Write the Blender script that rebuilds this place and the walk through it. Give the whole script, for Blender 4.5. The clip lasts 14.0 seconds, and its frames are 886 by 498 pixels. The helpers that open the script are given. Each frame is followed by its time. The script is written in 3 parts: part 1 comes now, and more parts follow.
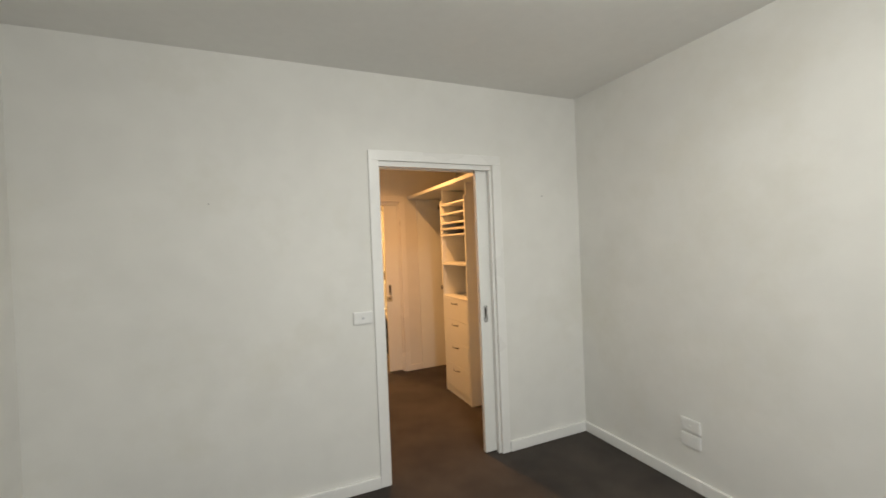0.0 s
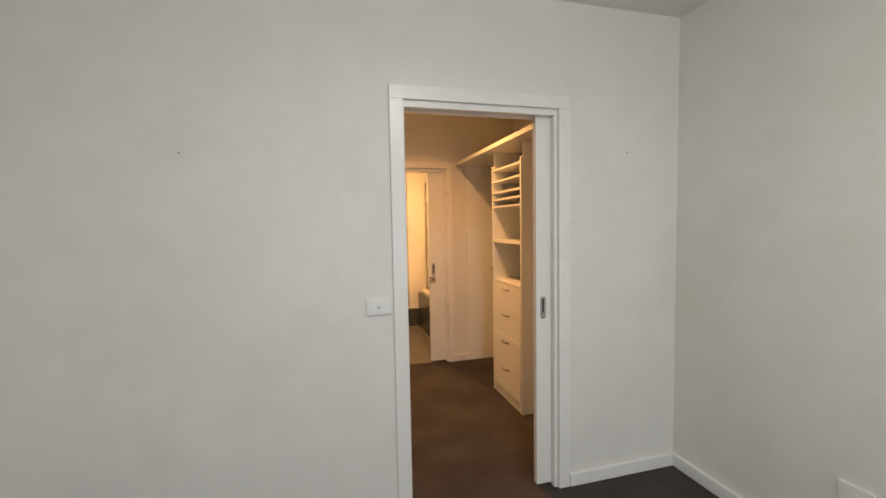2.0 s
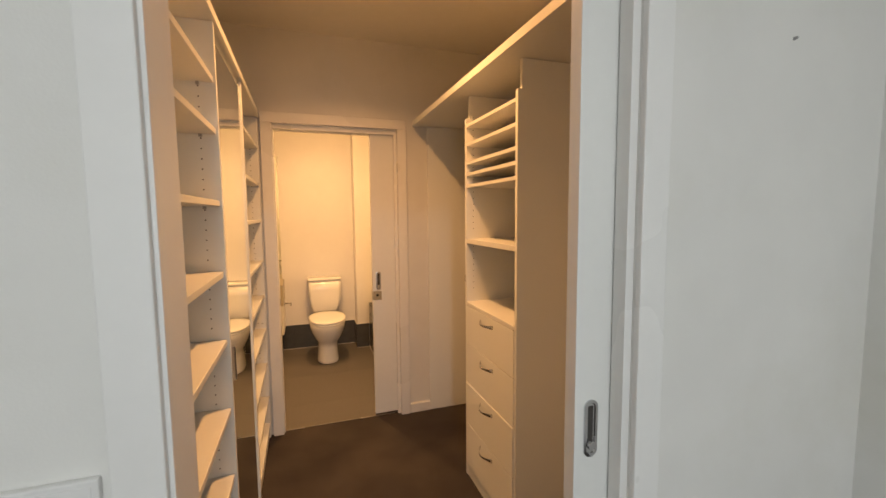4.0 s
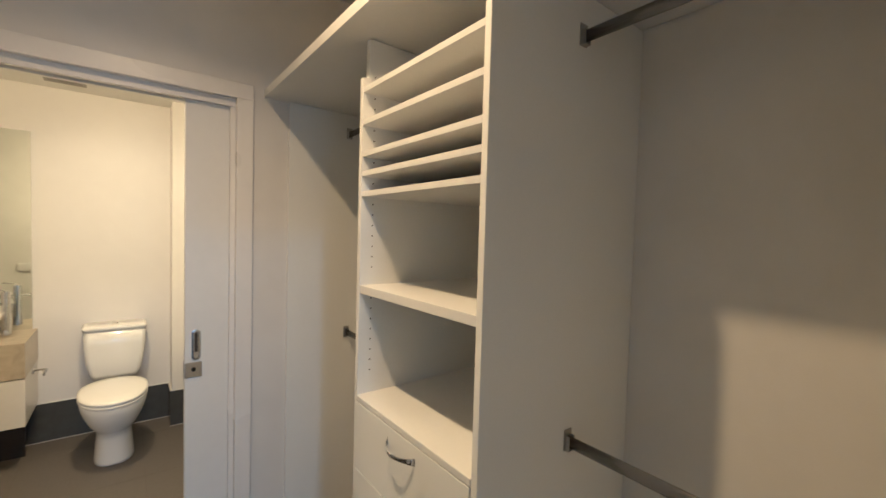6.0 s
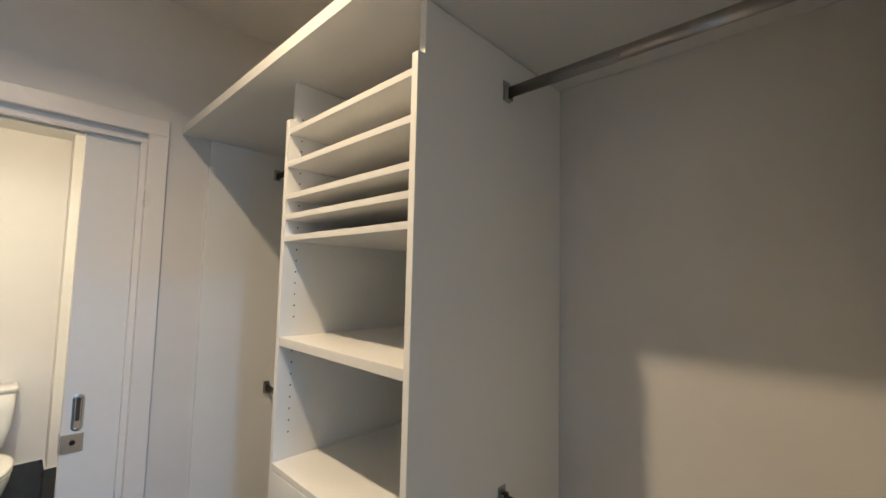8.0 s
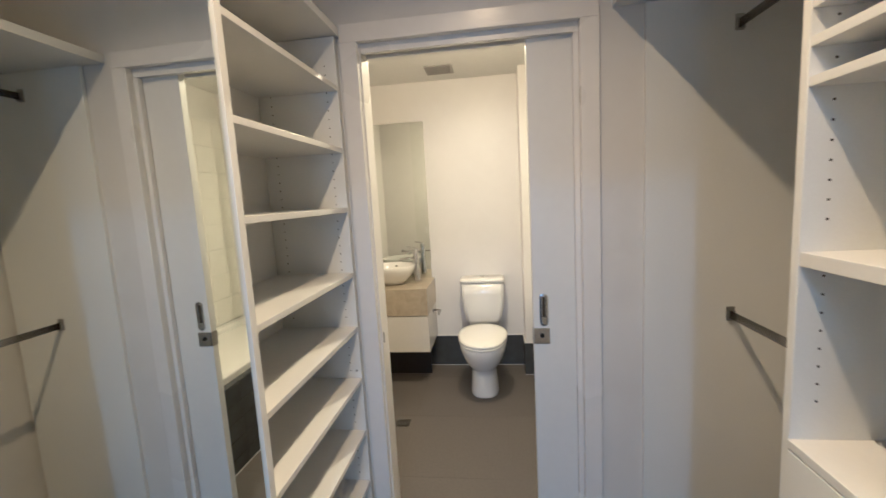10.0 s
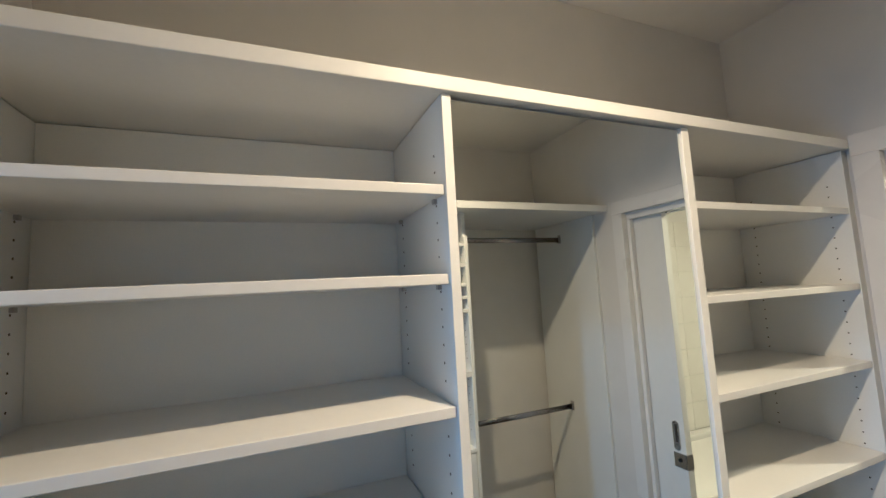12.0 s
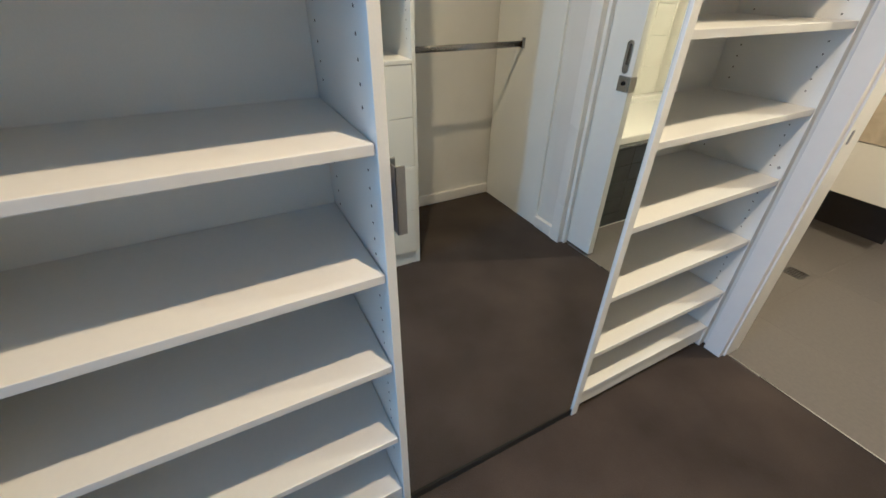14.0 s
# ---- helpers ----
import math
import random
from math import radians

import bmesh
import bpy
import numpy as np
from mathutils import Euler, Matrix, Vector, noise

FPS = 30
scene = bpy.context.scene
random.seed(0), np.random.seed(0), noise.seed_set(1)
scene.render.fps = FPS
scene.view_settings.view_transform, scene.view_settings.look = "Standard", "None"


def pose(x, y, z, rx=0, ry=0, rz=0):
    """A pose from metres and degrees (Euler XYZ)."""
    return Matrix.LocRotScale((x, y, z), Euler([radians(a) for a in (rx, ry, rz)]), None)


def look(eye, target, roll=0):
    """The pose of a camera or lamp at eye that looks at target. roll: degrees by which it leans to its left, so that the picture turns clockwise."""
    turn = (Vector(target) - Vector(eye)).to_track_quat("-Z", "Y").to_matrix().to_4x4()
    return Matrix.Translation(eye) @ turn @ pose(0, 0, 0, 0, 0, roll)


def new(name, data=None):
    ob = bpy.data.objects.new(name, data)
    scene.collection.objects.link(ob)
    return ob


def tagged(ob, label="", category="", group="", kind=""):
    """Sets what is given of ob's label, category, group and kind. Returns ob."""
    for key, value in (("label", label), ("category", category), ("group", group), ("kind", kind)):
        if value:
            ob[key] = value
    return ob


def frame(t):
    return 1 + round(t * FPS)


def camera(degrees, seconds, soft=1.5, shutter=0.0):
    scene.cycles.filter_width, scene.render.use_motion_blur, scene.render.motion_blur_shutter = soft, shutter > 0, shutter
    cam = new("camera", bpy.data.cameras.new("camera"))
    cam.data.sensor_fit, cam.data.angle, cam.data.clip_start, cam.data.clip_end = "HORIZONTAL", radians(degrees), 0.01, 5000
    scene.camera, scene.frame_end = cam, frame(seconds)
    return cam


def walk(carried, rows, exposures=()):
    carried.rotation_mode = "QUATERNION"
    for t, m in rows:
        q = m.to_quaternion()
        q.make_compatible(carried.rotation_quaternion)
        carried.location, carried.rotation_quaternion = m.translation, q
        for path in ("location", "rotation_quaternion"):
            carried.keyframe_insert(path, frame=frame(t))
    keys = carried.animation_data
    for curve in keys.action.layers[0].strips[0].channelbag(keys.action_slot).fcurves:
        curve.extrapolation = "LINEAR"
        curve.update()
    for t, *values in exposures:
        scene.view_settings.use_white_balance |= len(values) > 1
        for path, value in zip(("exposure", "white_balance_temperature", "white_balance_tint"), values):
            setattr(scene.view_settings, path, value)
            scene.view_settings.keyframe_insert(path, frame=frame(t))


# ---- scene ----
cam = camera(94.5, 14.0, shutter=0.12)
PATH = [
    (0, (-0.055, 0.085, 1.499), (0.744, 1.918, 1.477), -2.3),
    (0.5, (-0.075, 0.066, 1.455), (0.112, 2.057, 1.427), -1.1),
    (1, (0.0, 0.086, 1.437), (-0.048, 2.084, 1.365), -0.8),
    (1.5, (0.122, 0.34, 1.425), (0.34, 2.325, 1.326), -1.1),
    (2, (0.277, 0.662, 1.45), (0.801, 2.589, 1.332), -1.0),
    (2.5, (0.473, 0.979, 1.452), (1.112, 2.87, 1.336), -0.6),
    (3, (0.608, 1.278, 1.449), (1.26, 3.164, 1.32), -0.5),
    (3.2, (0.655, 1.42, 1.455), (1.299, 3.309, 1.314), -0.9),
    (5.3, (0.962, 2.607, 1.438), (1.643, 4.477, 1.241), 1.4),
    (5.5, (0.982, 2.686, 1.441), (1.774, 4.514, 1.255), 1.4),
    (6, (1.069, 2.832, 1.481), (2.29, 4.415, 1.403), 1.6),
    (6.5, (1.083, 2.85, 1.572), (2.578, 4.169, 1.733), -0.5),
    (7, (1.048, 2.827, 1.65), (2.591, 4.045, 2.017), -2.1),
    (7.2, (1.07, 2.828, 1.631), (2.601, 4.048, 2.041), -1.6),
    (9.3, (1.114, 3.038, 1.337), (1.921, 4.79, 0.81), -2.8),
    (9.5, (1.109, 3.102, 1.387), (1.654, 4.972, 0.932), -2.6),
    (10, (1.12, 3.213, 1.44), (0.864, 5.181, 1.192), -3.2),
    (10.5, (1.1, 3.274, 1.523), (0.097, 5.002, 1.448), -3.4),
    (11, (1.126, 3.224, 1.585), (-0.383, 4.535, 1.633), -3.2),
    (11.5, (1.171, 3.159, 1.648), (-0.584, 4.104, 1.806), -3.1),
    (12, (1.217, 3.148, 1.697), (-0.623, 3.909, 1.891), -3.1),
    (12.5, (1.233, 3.166, 1.624), (-0.626, 3.904, 1.632), -3.1),
    (13, (1.213, 3.18, 1.504), (-0.594, 3.952, 1.133), -2.3),
    (13.5, (1.161, 3.214, 1.372), (-0.497, 3.995, 0.571), -1.1),
    (14, (1.108, 3.243, 1.239), (-0.362, 4.045, 0.145), 0.8),
]
EXPOSURES = [(0.0, -0.08, 7600, 14), (3.2, -0.26, 7150, 18), (5.3, -0.20, 5600, 3), (6.0, -0.16, 4220, -2), (6.5, -0.14, 3900, -4), (9.5, -0.10, 3900, 0),
             (11.0, -0.12, 3780, -2), (12.5, -0.02, 3700, -3), (14.0, 0.30, 3800, -3)]
walk(cam, [(t, look(eye, target, roll)) for t, eye, target, roll in PATH], EXPOSURES)

WIN_W, BED_W, ROBE_W, BATH_W = 39.0, 20.0, 24.0, 20.0
SHX = 1.550
MY0, MY1 = 3.4495, 4.0490

# ---- world, sun and lamps ----
DAY = (0.80, 0.91, 1.0)
WARM = (1.0, 0.50, 0.175)

world = bpy.data.worlds.new("world")
scene.world = world
world.use_nodes = True
wn = world.node_tree.nodes
sky = wn.new("ShaderNodeTexSky")
sky.sky_type, sky.sun_disc = "NISHITA", False
sky.sun_elevation, sky.sun_rotation = radians(35), radians(40)
world.node_tree.links.new(sky.outputs[0], wn["Background"].inputs[0])
wn["Background"].inputs[1].default_value = 0.08

sun_data = bpy.data.lights.new("sun", "SUN")
sun_data.energy, sun_data.angle, sun_data.color = 1.0, radians(12), (1, 0.96, 0.9)
sun = new("sun", sun_data)
sun.matrix_world = look((0, 0, 0), (-0.52, 0.62, -0.57))


def area(name, m, size_x, size_y, watts, color, shape="RECTANGLE", spread=180):
    data = bpy.data.lights.new(name, "AREA")
    data.shape, data.size, data.size_y, data.energy, data.color = shape, size_x, size_y, watts, color
    data.spread = radians(spread)
    ob = new(name, data)
    ob.matrix_world = m
    return ob


# cool area lamp added for daylight; its window is unseen and its place assumed
area("assumed_window_daylight", look((0.90, -1.62, 1.30), (0.80, 2.6, 1.20)), 1.9, 1.7, WIN_W, DAY)
ROBE_LAMP = (1.09, 3.64)
BED_LAMP = (0.81, 0.75)
BATH_LAMPS = [(1.0, 5.44)]
area("bedroom_lamp_down", pose(*BED_LAMP, 2.46), 0.20, 0.20, 14.0, (0.85, 0.96, 1.0), "DISK", 172)
bed_data = bpy.data.lights.new("bedroom_lamp", "POINT")
bed_data.energy, bed_data.color, bed_data.shadow_soft_size = BED_W, (0.85, 0.96, 1.0), 0.06
new("bedroom_lamp", bed_data).matrix_world = pose(*BED_LAMP, 2.47)
area("robe_lamp", pose(*ROBE_LAMP, 2.590), 0.04, 0.04, ROBE_W, WARM, "DISK", 143)
for lx, ly in BATH_LAMPS:
    area("bath_lamp_down", pose(lx, ly, 2.235), 0.05, 0.05, BATH_W, (1.0, 0.56, 0.215), "DISK", 172)
    bath_data = bpy.data.lights.new("bath_lamp", "POINT")
    bath_data.energy, bath_data.color, bath_data.shadow_soft_size = BATH_W, (1.0, 0.56, 0.215), 0.035
    new("bath_lamp", bath_data).matrix_world = pose(lx, ly, 2.26)


# ---- materials ----
def material(name, color, rough=0.5, metal=0.0, noise_scale=0.0, amount=0.0, bump=0.0, bump_scale=200.0, spec=0.5, stain=0.0, rough_var=0.0):
    mat = bpy.data.materials.new(name)
    mat.use_nodes = True
    nt = mat.node_tree
    n, l = nt.nodes, nt.links
    b = n["Principled BSDF"]
    b.inputs["Base Color"].default_value = (*color, 1)
    b.inputs["Roughness"].default_value = rough
    b.inputs["Metallic"].default_value = metal
    b.inputs["Specular IOR Level"].default_value = spec
    co = n.new("ShaderNodeTexCoord")
    if amount or stain:
        fine = n.new("ShaderNodeTexNoise")
        fine.inputs["Scale"].default_value, fine.inputs["Detail"].default_value = noise_scale or 60, 4
        big = n.new("ShaderNodeTexNoise")
        big.inputs["Scale"].default_value, big.inputs["Detail"].default_value = 1.7, 3
        l.new(co.outputs["Object"], fine.inputs["Vector"])
        l.new(co.outputs["Object"], big.inputs["Vector"])
        vals = []
        for src, amt in ((fine, amount), (big, stain)):
            r = n.new("ShaderNodeMapRange")
            r.inputs["From Min"].default_value, r.inputs["From Max"].default_value = 0.3, 0.7
            r.inputs["To Min"].default_value, r.inputs["To Max"].default_value = 1 - amt, 1 + amt
            l.new(src.outputs["Fac"], r.inputs["Value"])
            vals.append(r.outputs[0])
        m1 = n.new("ShaderNodeMath")
        m1.operation = "MULTIPLY"
        l.new(vals[0], m1.inputs[0])
        l.new(vals[1], m1.inputs[1])
        sc = n.new("ShaderNodeVectorMath")
        sc.operation = "SCALE"
        sc.inputs[0].default_value = color
        l.new(m1.outputs[0], sc.inputs["Scale"])
        l.new(sc.outputs[0], b.inputs["Base Color"])
        if rough_var:
            rr = n.new("ShaderNodeMapRange")
            rr.inputs["From Min"].default_value, rr.inputs["From Max"].default_value = 0.3, 0.7
            rr.inputs["To Min"].default_value, rr.inputs["To Max"].default_value = rough - rough_var, rough + rough_var
            l.new(big.outputs["Fac"], rr.inputs["Value"])
            l.new(rr.outputs[0], b.inputs["Roughness"])
    if bump:
        t = n.new("ShaderNodeTexNoise")
        t.inputs["Scale"].default_value, t.inputs["Detail"].default_value = bump_scale, 5
        l.new(co.outputs["Object"], t.inputs["Vector"])
        bp = n.new("ShaderNodeBump")
        bp.inputs["Strength"].default_value, bp.inputs["Distance"].default_value = bump, 0.002
        l.new(t.outputs["Fac"], bp.inputs["Height"])
        l.new(bp.outputs[0], b.inputs["Normal"])
    return mat


def carpet_material():
    mat = material("carpet", (0.062, 0.052, 0.047), 0.95, spec=0.15)
    nt = mat.node_tree
    n, l = nt.nodes, nt.links
    b = n["Principled BSDF"]
    b.inputs["Sheen Weight"].default_value = 0.08
    co = n.new("ShaderNodeTexCoord")
    loops = n.new("ShaderNodeTexVoronoi")
    loops.inputs["Scale"].default_value = 260
    grain = n.new("ShaderNodeTexNoise")
    grain.inputs["Scale"].default_value, grain.inputs["Detail"].default_value = 420, 3
    trod = n.new("ShaderNodeTexNoise")
    trod.inputs["Scale"].default_value, trod.inputs["Detail"].default_value = 3.0, 4
    for t in (loops, grain, trod):
        l.new(co.outputs["Object"], t.inputs["Vector"])
    a = n.new("ShaderNodeMath")
    a.operation = "MULTIPLY_ADD"
    a.inputs[1].default_value, a.inputs[2].default_value = 0.9, 0.35
    l.new(grain.outputs["Fac"], a.inputs[0])
    c = n.new("ShaderNodeMath")
    c.operation = "MULTIPLY_ADD"
    c.inputs[1].default_value, c.inputs[2].default_value = 1.6, 0.2
    l.new(trod.outputs["Fac"], c.inputs[0])
    d = n.new("ShaderNodeMath")
    d.operation = "MULTIPLY"
    l.new(a.outputs[0], d.inputs[0])
    l.new(c.outputs[0], d.inputs[1])
    sc = n.new("ShaderNodeVectorMath")
    sc.operation = "SCALE"
    sc.inputs[0].default_value = (0.059, 0.047, 0.039)
    l.new(d.outputs[0], sc.inputs["Scale"])
    l.new(sc.outputs[0], b.inputs["Base Color"])
    bp = n.new("ShaderNodeBump")
    bp.inputs["Strength"].default_value, bp.inputs["Distance"].default_value = 0.45, 0.003
    l.new(loops.outputs["Distance"], bp.inputs["Height"])
    l.new(bp.outputs[0], b.inputs["Normal"])
    return mat


def stone_material():
    mat = material("travertine", (0.5, 0.4, 0.26), 0.28)
    nt = mat.node_tree
    n, l = nt.nodes, nt.links
    b = n["Principled BSDF"]
    co = n.new("ShaderNodeTexCoord")
    t = n.new("ShaderNodeTexNoise")
    t.inputs["Scale"].default_value, t.inputs["Detail"].default_value, t.inputs["Distortion"].default_value = 14, 8, 0.8
    l.new(co.outputs["Object"], t.inputs["Vector"])
    r = n.new("ShaderNodeValToRGB")
    r.color_ramp.elements[0].position, r.color_ramp.elements[0].color = 0.3, (0.37, 0.32, 0.23, 1)
    r.color_ramp.elements[1].position, r.color_ramp.elements[1].color = 0.7, (0.49, 0.43, 0.32, 1)
    l.new(t.outputs["Fac"], r.inputs[0])
    l.new(r.outputs[0], b.inputs["Base Color"])
    return mat


def glass_material():
    mat = bpy.data.materials.new("shower_glass")
    mat.use_nodes = True
    b = mat.node_tree.nodes["Principled BSDF"]
    b.inputs["Base Color"].default_value = (0.93, 0.98, 0.95, 1)
    b.inputs["Roughness"].default_value = 0.02
    b.inputs["Transmission Weight"].default_value = 1.0
    b.inputs["IOR"].default_value = 1.45
    return mat


WALL = material("wall_paint", (0.73, 0.72, 0.685), 0.6, noise_scale=7, amount=0.018, stain=0.035, bump=0.12, bump_scale=260)


def yellow_marks(mat):
    """Faint yellowish marks of old wear, uneven and soft."""
    n, l = mat.node_tree.nodes, mat.node_tree.links
    b = n["Principled BSDF"]
    base = b.inputs["Base Color"].links[0].from_socket
    co = n.new("ShaderNodeTexCoord")
    t = n.new("ShaderNodeTexNoise")
    t.inputs["Scale"].default_value, t.inputs["Detail"].default_value, t.inputs["Roughness"].default_value = 1.5, 7, 0.65
    l.new(co.outputs["Object"], t.inputs["Vector"])
    r = n.new("ShaderNodeMapRange")
    r.inputs["From Min"].default_value, r.inputs["From Max"].default_value = 0.52, 0.72
    r.inputs["To Min"].default_value, r.inputs["To Max"].default_value = 0.0, 0.55
    l.new(t.outputs["Fac"], r.inputs["Value"])
    m = n.new("ShaderNodeMix")
    m.data_type = "RGBA"
    m.inputs[7].default_value = (0.66, 0.64, 0.57, 1)
    l.new(r.outputs[0], m.inputs[0])
    l.new(base, m.inputs[6])
    l.new(m.outputs[2], b.inputs["Base Color"])


yellow_marks(WALL)
BATHWALL = material("bath_wall_paint", (0.76, 0.74, 0.715), 0.45, noise_scale=9, amount=0.012, stain=0.015, bump=0.08, bump_scale=220)
CEIL = material("ceiling_paint", (0.78, 0.77, 0.74), 0.85, noise_scale=20, amount=0.012, stain=0.02, bump=0.1, bump_scale=200)
TRIM = material("gloss_trim_paint", (0.785, 0.775, 0.75), 0.3, noise_scale=30, amount=0.01, stain=0.015, bump=0.05, bump_scale=90, rough_var=0.06)
DOOR = material("door_paint", (0.77, 0.77, 0.74), 0.35, noise_scale=30, amount=0.01, stain=0.02, bump=0.06, bump_scale=120, rough_var=0.06)
BOARD = material("white_melamine", (0.815, 0.825, 0.80), 0.38, noise_scale=300, amount=0.015, stain=0.015, bump=0.15, bump_scale=900)
EDGE = material("melamine_edge", (0.755, 0.76, 0.745), 0.3, noise_scale=80, amount=0.01, stain=0.01)
# near-black colour for the shade painted in below the vanity
VANITY_SHADE = material("vanity_shade_black", (0.012, 0.011, 0.011), 0.5, noise_scale=30, amount=0.15)
NAILGREY = material("painted_nail", (0.36, 0.355, 0.34), 0.5)
# near-blacks that paint the unlit depth of gaps and holes
DARK = material("dark_void", (0.01, 0.01, 0.01), 0.9)
HOLE = material("pin_hole", (0.05, 0.045, 0.04), 0.9)
PINGREY = material("pin_plastic", (0.4, 0.4, 0.4), 0.35)
GREYPLASTIC = material("grey_plastic", (0.26, 0.26, 0.27), 0.4)
CHROME = material("chrome", (0.62, 0.62, 0.63), 0.14, 1.0, noise_scale=400, amount=0.02, stain=0.03, rough_var=0.04)
SATIN = material("satin_chrome", (0.42, 0.42, 0.42), 0.28, 1.0, noise_scale=400, amount=0.04, stain=0.04, rough_var=0.05)
RAILM = material("rail_chrome", (0.36, 0.35, 0.34), 0.25, 1.0, noise_scale=200, amount=0.05, stain=0.05, rough_var=0.05)
GRATE = material("dull_grate_metal", (0.16, 0.155, 0.15), 0.38, 0.8, noise_scale=120, amount=0.1, stain=0.1)
MIRROR = material("mirror_silver", (0.84, 0.87, 0.85), 0.004, 1.0)
PORCELAIN = material("porcelain", (0.82, 0.81, 0.78), 0.09, noise_scale=5, amount=0.005, stain=0.01)
SEAT = material("seat_plastic", (0.83, 0.82, 0.79), 0.2, noise_scale=5, amount=0.005, stain=0.01)
ACRYLIC = material("bath_acrylic", (0.8, 0.79, 0.76), 0.15, noise_scale=5, amount=0.005, stain=0.01)
CREAMTILE = material("cream_wall_tile", (0.79, 0.775, 0.72), 0.18, noise_scale=6, amount=0.02, stain=0.02)
DARKTILE = material("dark_glazed_tile", (0.062, 0.066, 0.070), 0.22, noise_scale=12, amount=0.12, stain=0.15, bump=0.1, bump_scale=60, rough_var=0.06)
FLOORTILE = material("grey_floor_tile", (0.126, 0.116, 0.106), 0.58, noise_scale=70, amount=0.06, stain=0.06, bump=0.08, bump_scale=300, rough_var=0.06)
GROUT = material("grey_grout", (0.130, 0.121, 0.111), 0.9, noise_scale=80, amount=0.08, stain=0.08)
PALEGROUT = material("pale_grout", (0.30, 0.30, 0.28), 0.9, noise_scale=80, amount=0.08, stain=0.06)
SILICONE = material("white_silicone", (0.7, 0.69, 0.66), 0.4)
VANITY = material("vanity_laminate", (0.68, 0.66, 0.62), 0.3, noise_scale=40, amount=0.01, stain=0.015)
PLATE = material("switch_plastic", (0.745, 0.74, 0.72), 0.3, noise_scale=30, amount=0.005, stain=0.01)
GRILLE = material("grey_grille", (0.3, 0.29, 0.28), 0.5)


def glow_material(name, color, strength):
    mat = bpy.data.materials.new(name)
    mat.use_nodes = True
    b = mat.node_tree.nodes["Principled BSDF"]
    b.inputs["Emission Color"].default_value = (*color, 1)
    b.inputs["Emission Strength"].default_value = strength
    return mat


LAMP = glow_material("lamp_glow", WARM, 18)
COOL_LAMP = glow_material("cool_lamp_glow", (0.95, 0.97, 1.0), 12)
CARPET, STONE, GLASS = carpet_material(), stone_material(), glass_material()


# ---- mesh helpers ----
def part(name, bm, mat, parent=None, label="", smooth=False):
    me = bpy.data.meshes.new(name)
    bmesh.ops.recalc_face_normals(bm, faces=bm.faces)
    bm.to_mesh(me)
    bm.free()
    me.materials.append(mat)
    if smooth:
        for p in me.polygons:
            p.use_smooth = True
    ob = new(name, me)
    if parent is not None:
        ob.parent = parent
        ob.matrix_parent_inverse = parent.matrix_basis.inverted()
    if label:
        tagged(ob, label)
    return ob


def add_box(bm, x0, x1, y0, y1, z0, z1, bevel=0.0):
    made = bmesh.ops.create_cube(bm, size=1.0)
    vs = made["verts"]
    for v in vs:
        v.co = Vector((x0 if v.co.x < 0 else x1, y0 if v.co.y < 0 else y1, z0 if v.co.z < 0 else z1))
    if bevel:
        es = {e for v in vs for e in v.link_edges}
        bmesh.ops.bevel(bm, geom=list(es), offset=bevel, segments=2, affect="EDGES", profile=0.5)


def box(name, dims, mat, parent=None, label="", bevel=0.0):
    bm = bmesh.new()
    add_box(bm, *dims, bevel=bevel)
    return part(name, bm, mat, parent, label)


def boxes(name, many, mat, parent=None, label="", bevel=0.0):
    bm = bmesh.new()
    for d in many:
        add_box(bm, *d, bevel=bevel)
    return part(name, bm, mat, parent, label)


def structure(ob, label=""):
    return tagged(ob, label, kind="structure")


def thing(name, at, label, category, group=""):
    e = new(name)
    e.location = at
    e.empty_display_size = 0.05
    e.matrix_basis = pose(*at)
    return tagged(e, label, category, group)


def tube_path(bm, pts, rx, rz=None, seg=12, caps=True, up=(0, 0, 1)):
    """Sweep of an oval along points: rx across, rz along up."""
    rz = rz or rx
    pts = [Vector(p) for p in pts]
    rings = []
    for i, p in enumerate(pts):
        d = (pts[min(i + 1, len(pts) - 1)] - pts[max(i - 1, 0)]).normalized()
        u = Vector(up)
        side = d.cross(u).normalized()
        u = side.cross(d).normalized()
        rings.append([bm.verts.new(p + side * rx * math.cos(2 * math.pi * k / seg) + u * rz * math.sin(2 * math.pi * k / seg)) for k in range(seg)])
    for a, b in zip(rings, rings[1:]):
        for k in range(seg):
            bm.faces.new((a[k], a[(k + 1) % seg], b[(k + 1) % seg], b[k]))
    if caps:
        bm.faces.new(rings[0])
        bm.faces.new(list(reversed(rings[-1])))


def loft(bm, rings, cap_low=True, cap_top=True):
    """Skin over rings of points, each a list of the same length."""
    made = [[bm.verts.new(p) for p in ring] for ring in rings]
    n = len(made[0])
    for a, b in zip(made, made[1:]):
        for k in range(n):
            bm.faces.new((a[k], a[(k + 1) % n], b[(k + 1) % n], b[k]))
    if cap_low:
        bm.faces.new(list(reversed(made[0])))
    if cap_top:
        bm.faces.new(made[-1])


def oval(cx, cy, z, rx, ry_front, ry_back, n=32, power=2.0):
    """An oval ring, longer to the front (-y)."""
    out = []
    for k in range(n):
        a = 2 * math.pi * k / n
        c, s = math.cos(a), math.sin(a)
        sx = math.copysign(abs(c) ** (2 / power), c)
        sy = math.copysign(abs(s) ** (2 / power), s)
        out.append((cx + rx * sx, cy + (ry_back if s > 0 else ry_front) * sy, z))
    return out


# ---- structure ----
XL, XR = -1.12, 2.206
Y0, YB = -1.60, 2.595
YR, YE, YBA, YT = 2.715, 4.78, 4.875, 6.60
CZ, CZB = 2.587, 2.37
CZR = 2.600
D1 = (0.618, 1.434, 2.04)
D2 = (0.640, 1.436, 2.026)

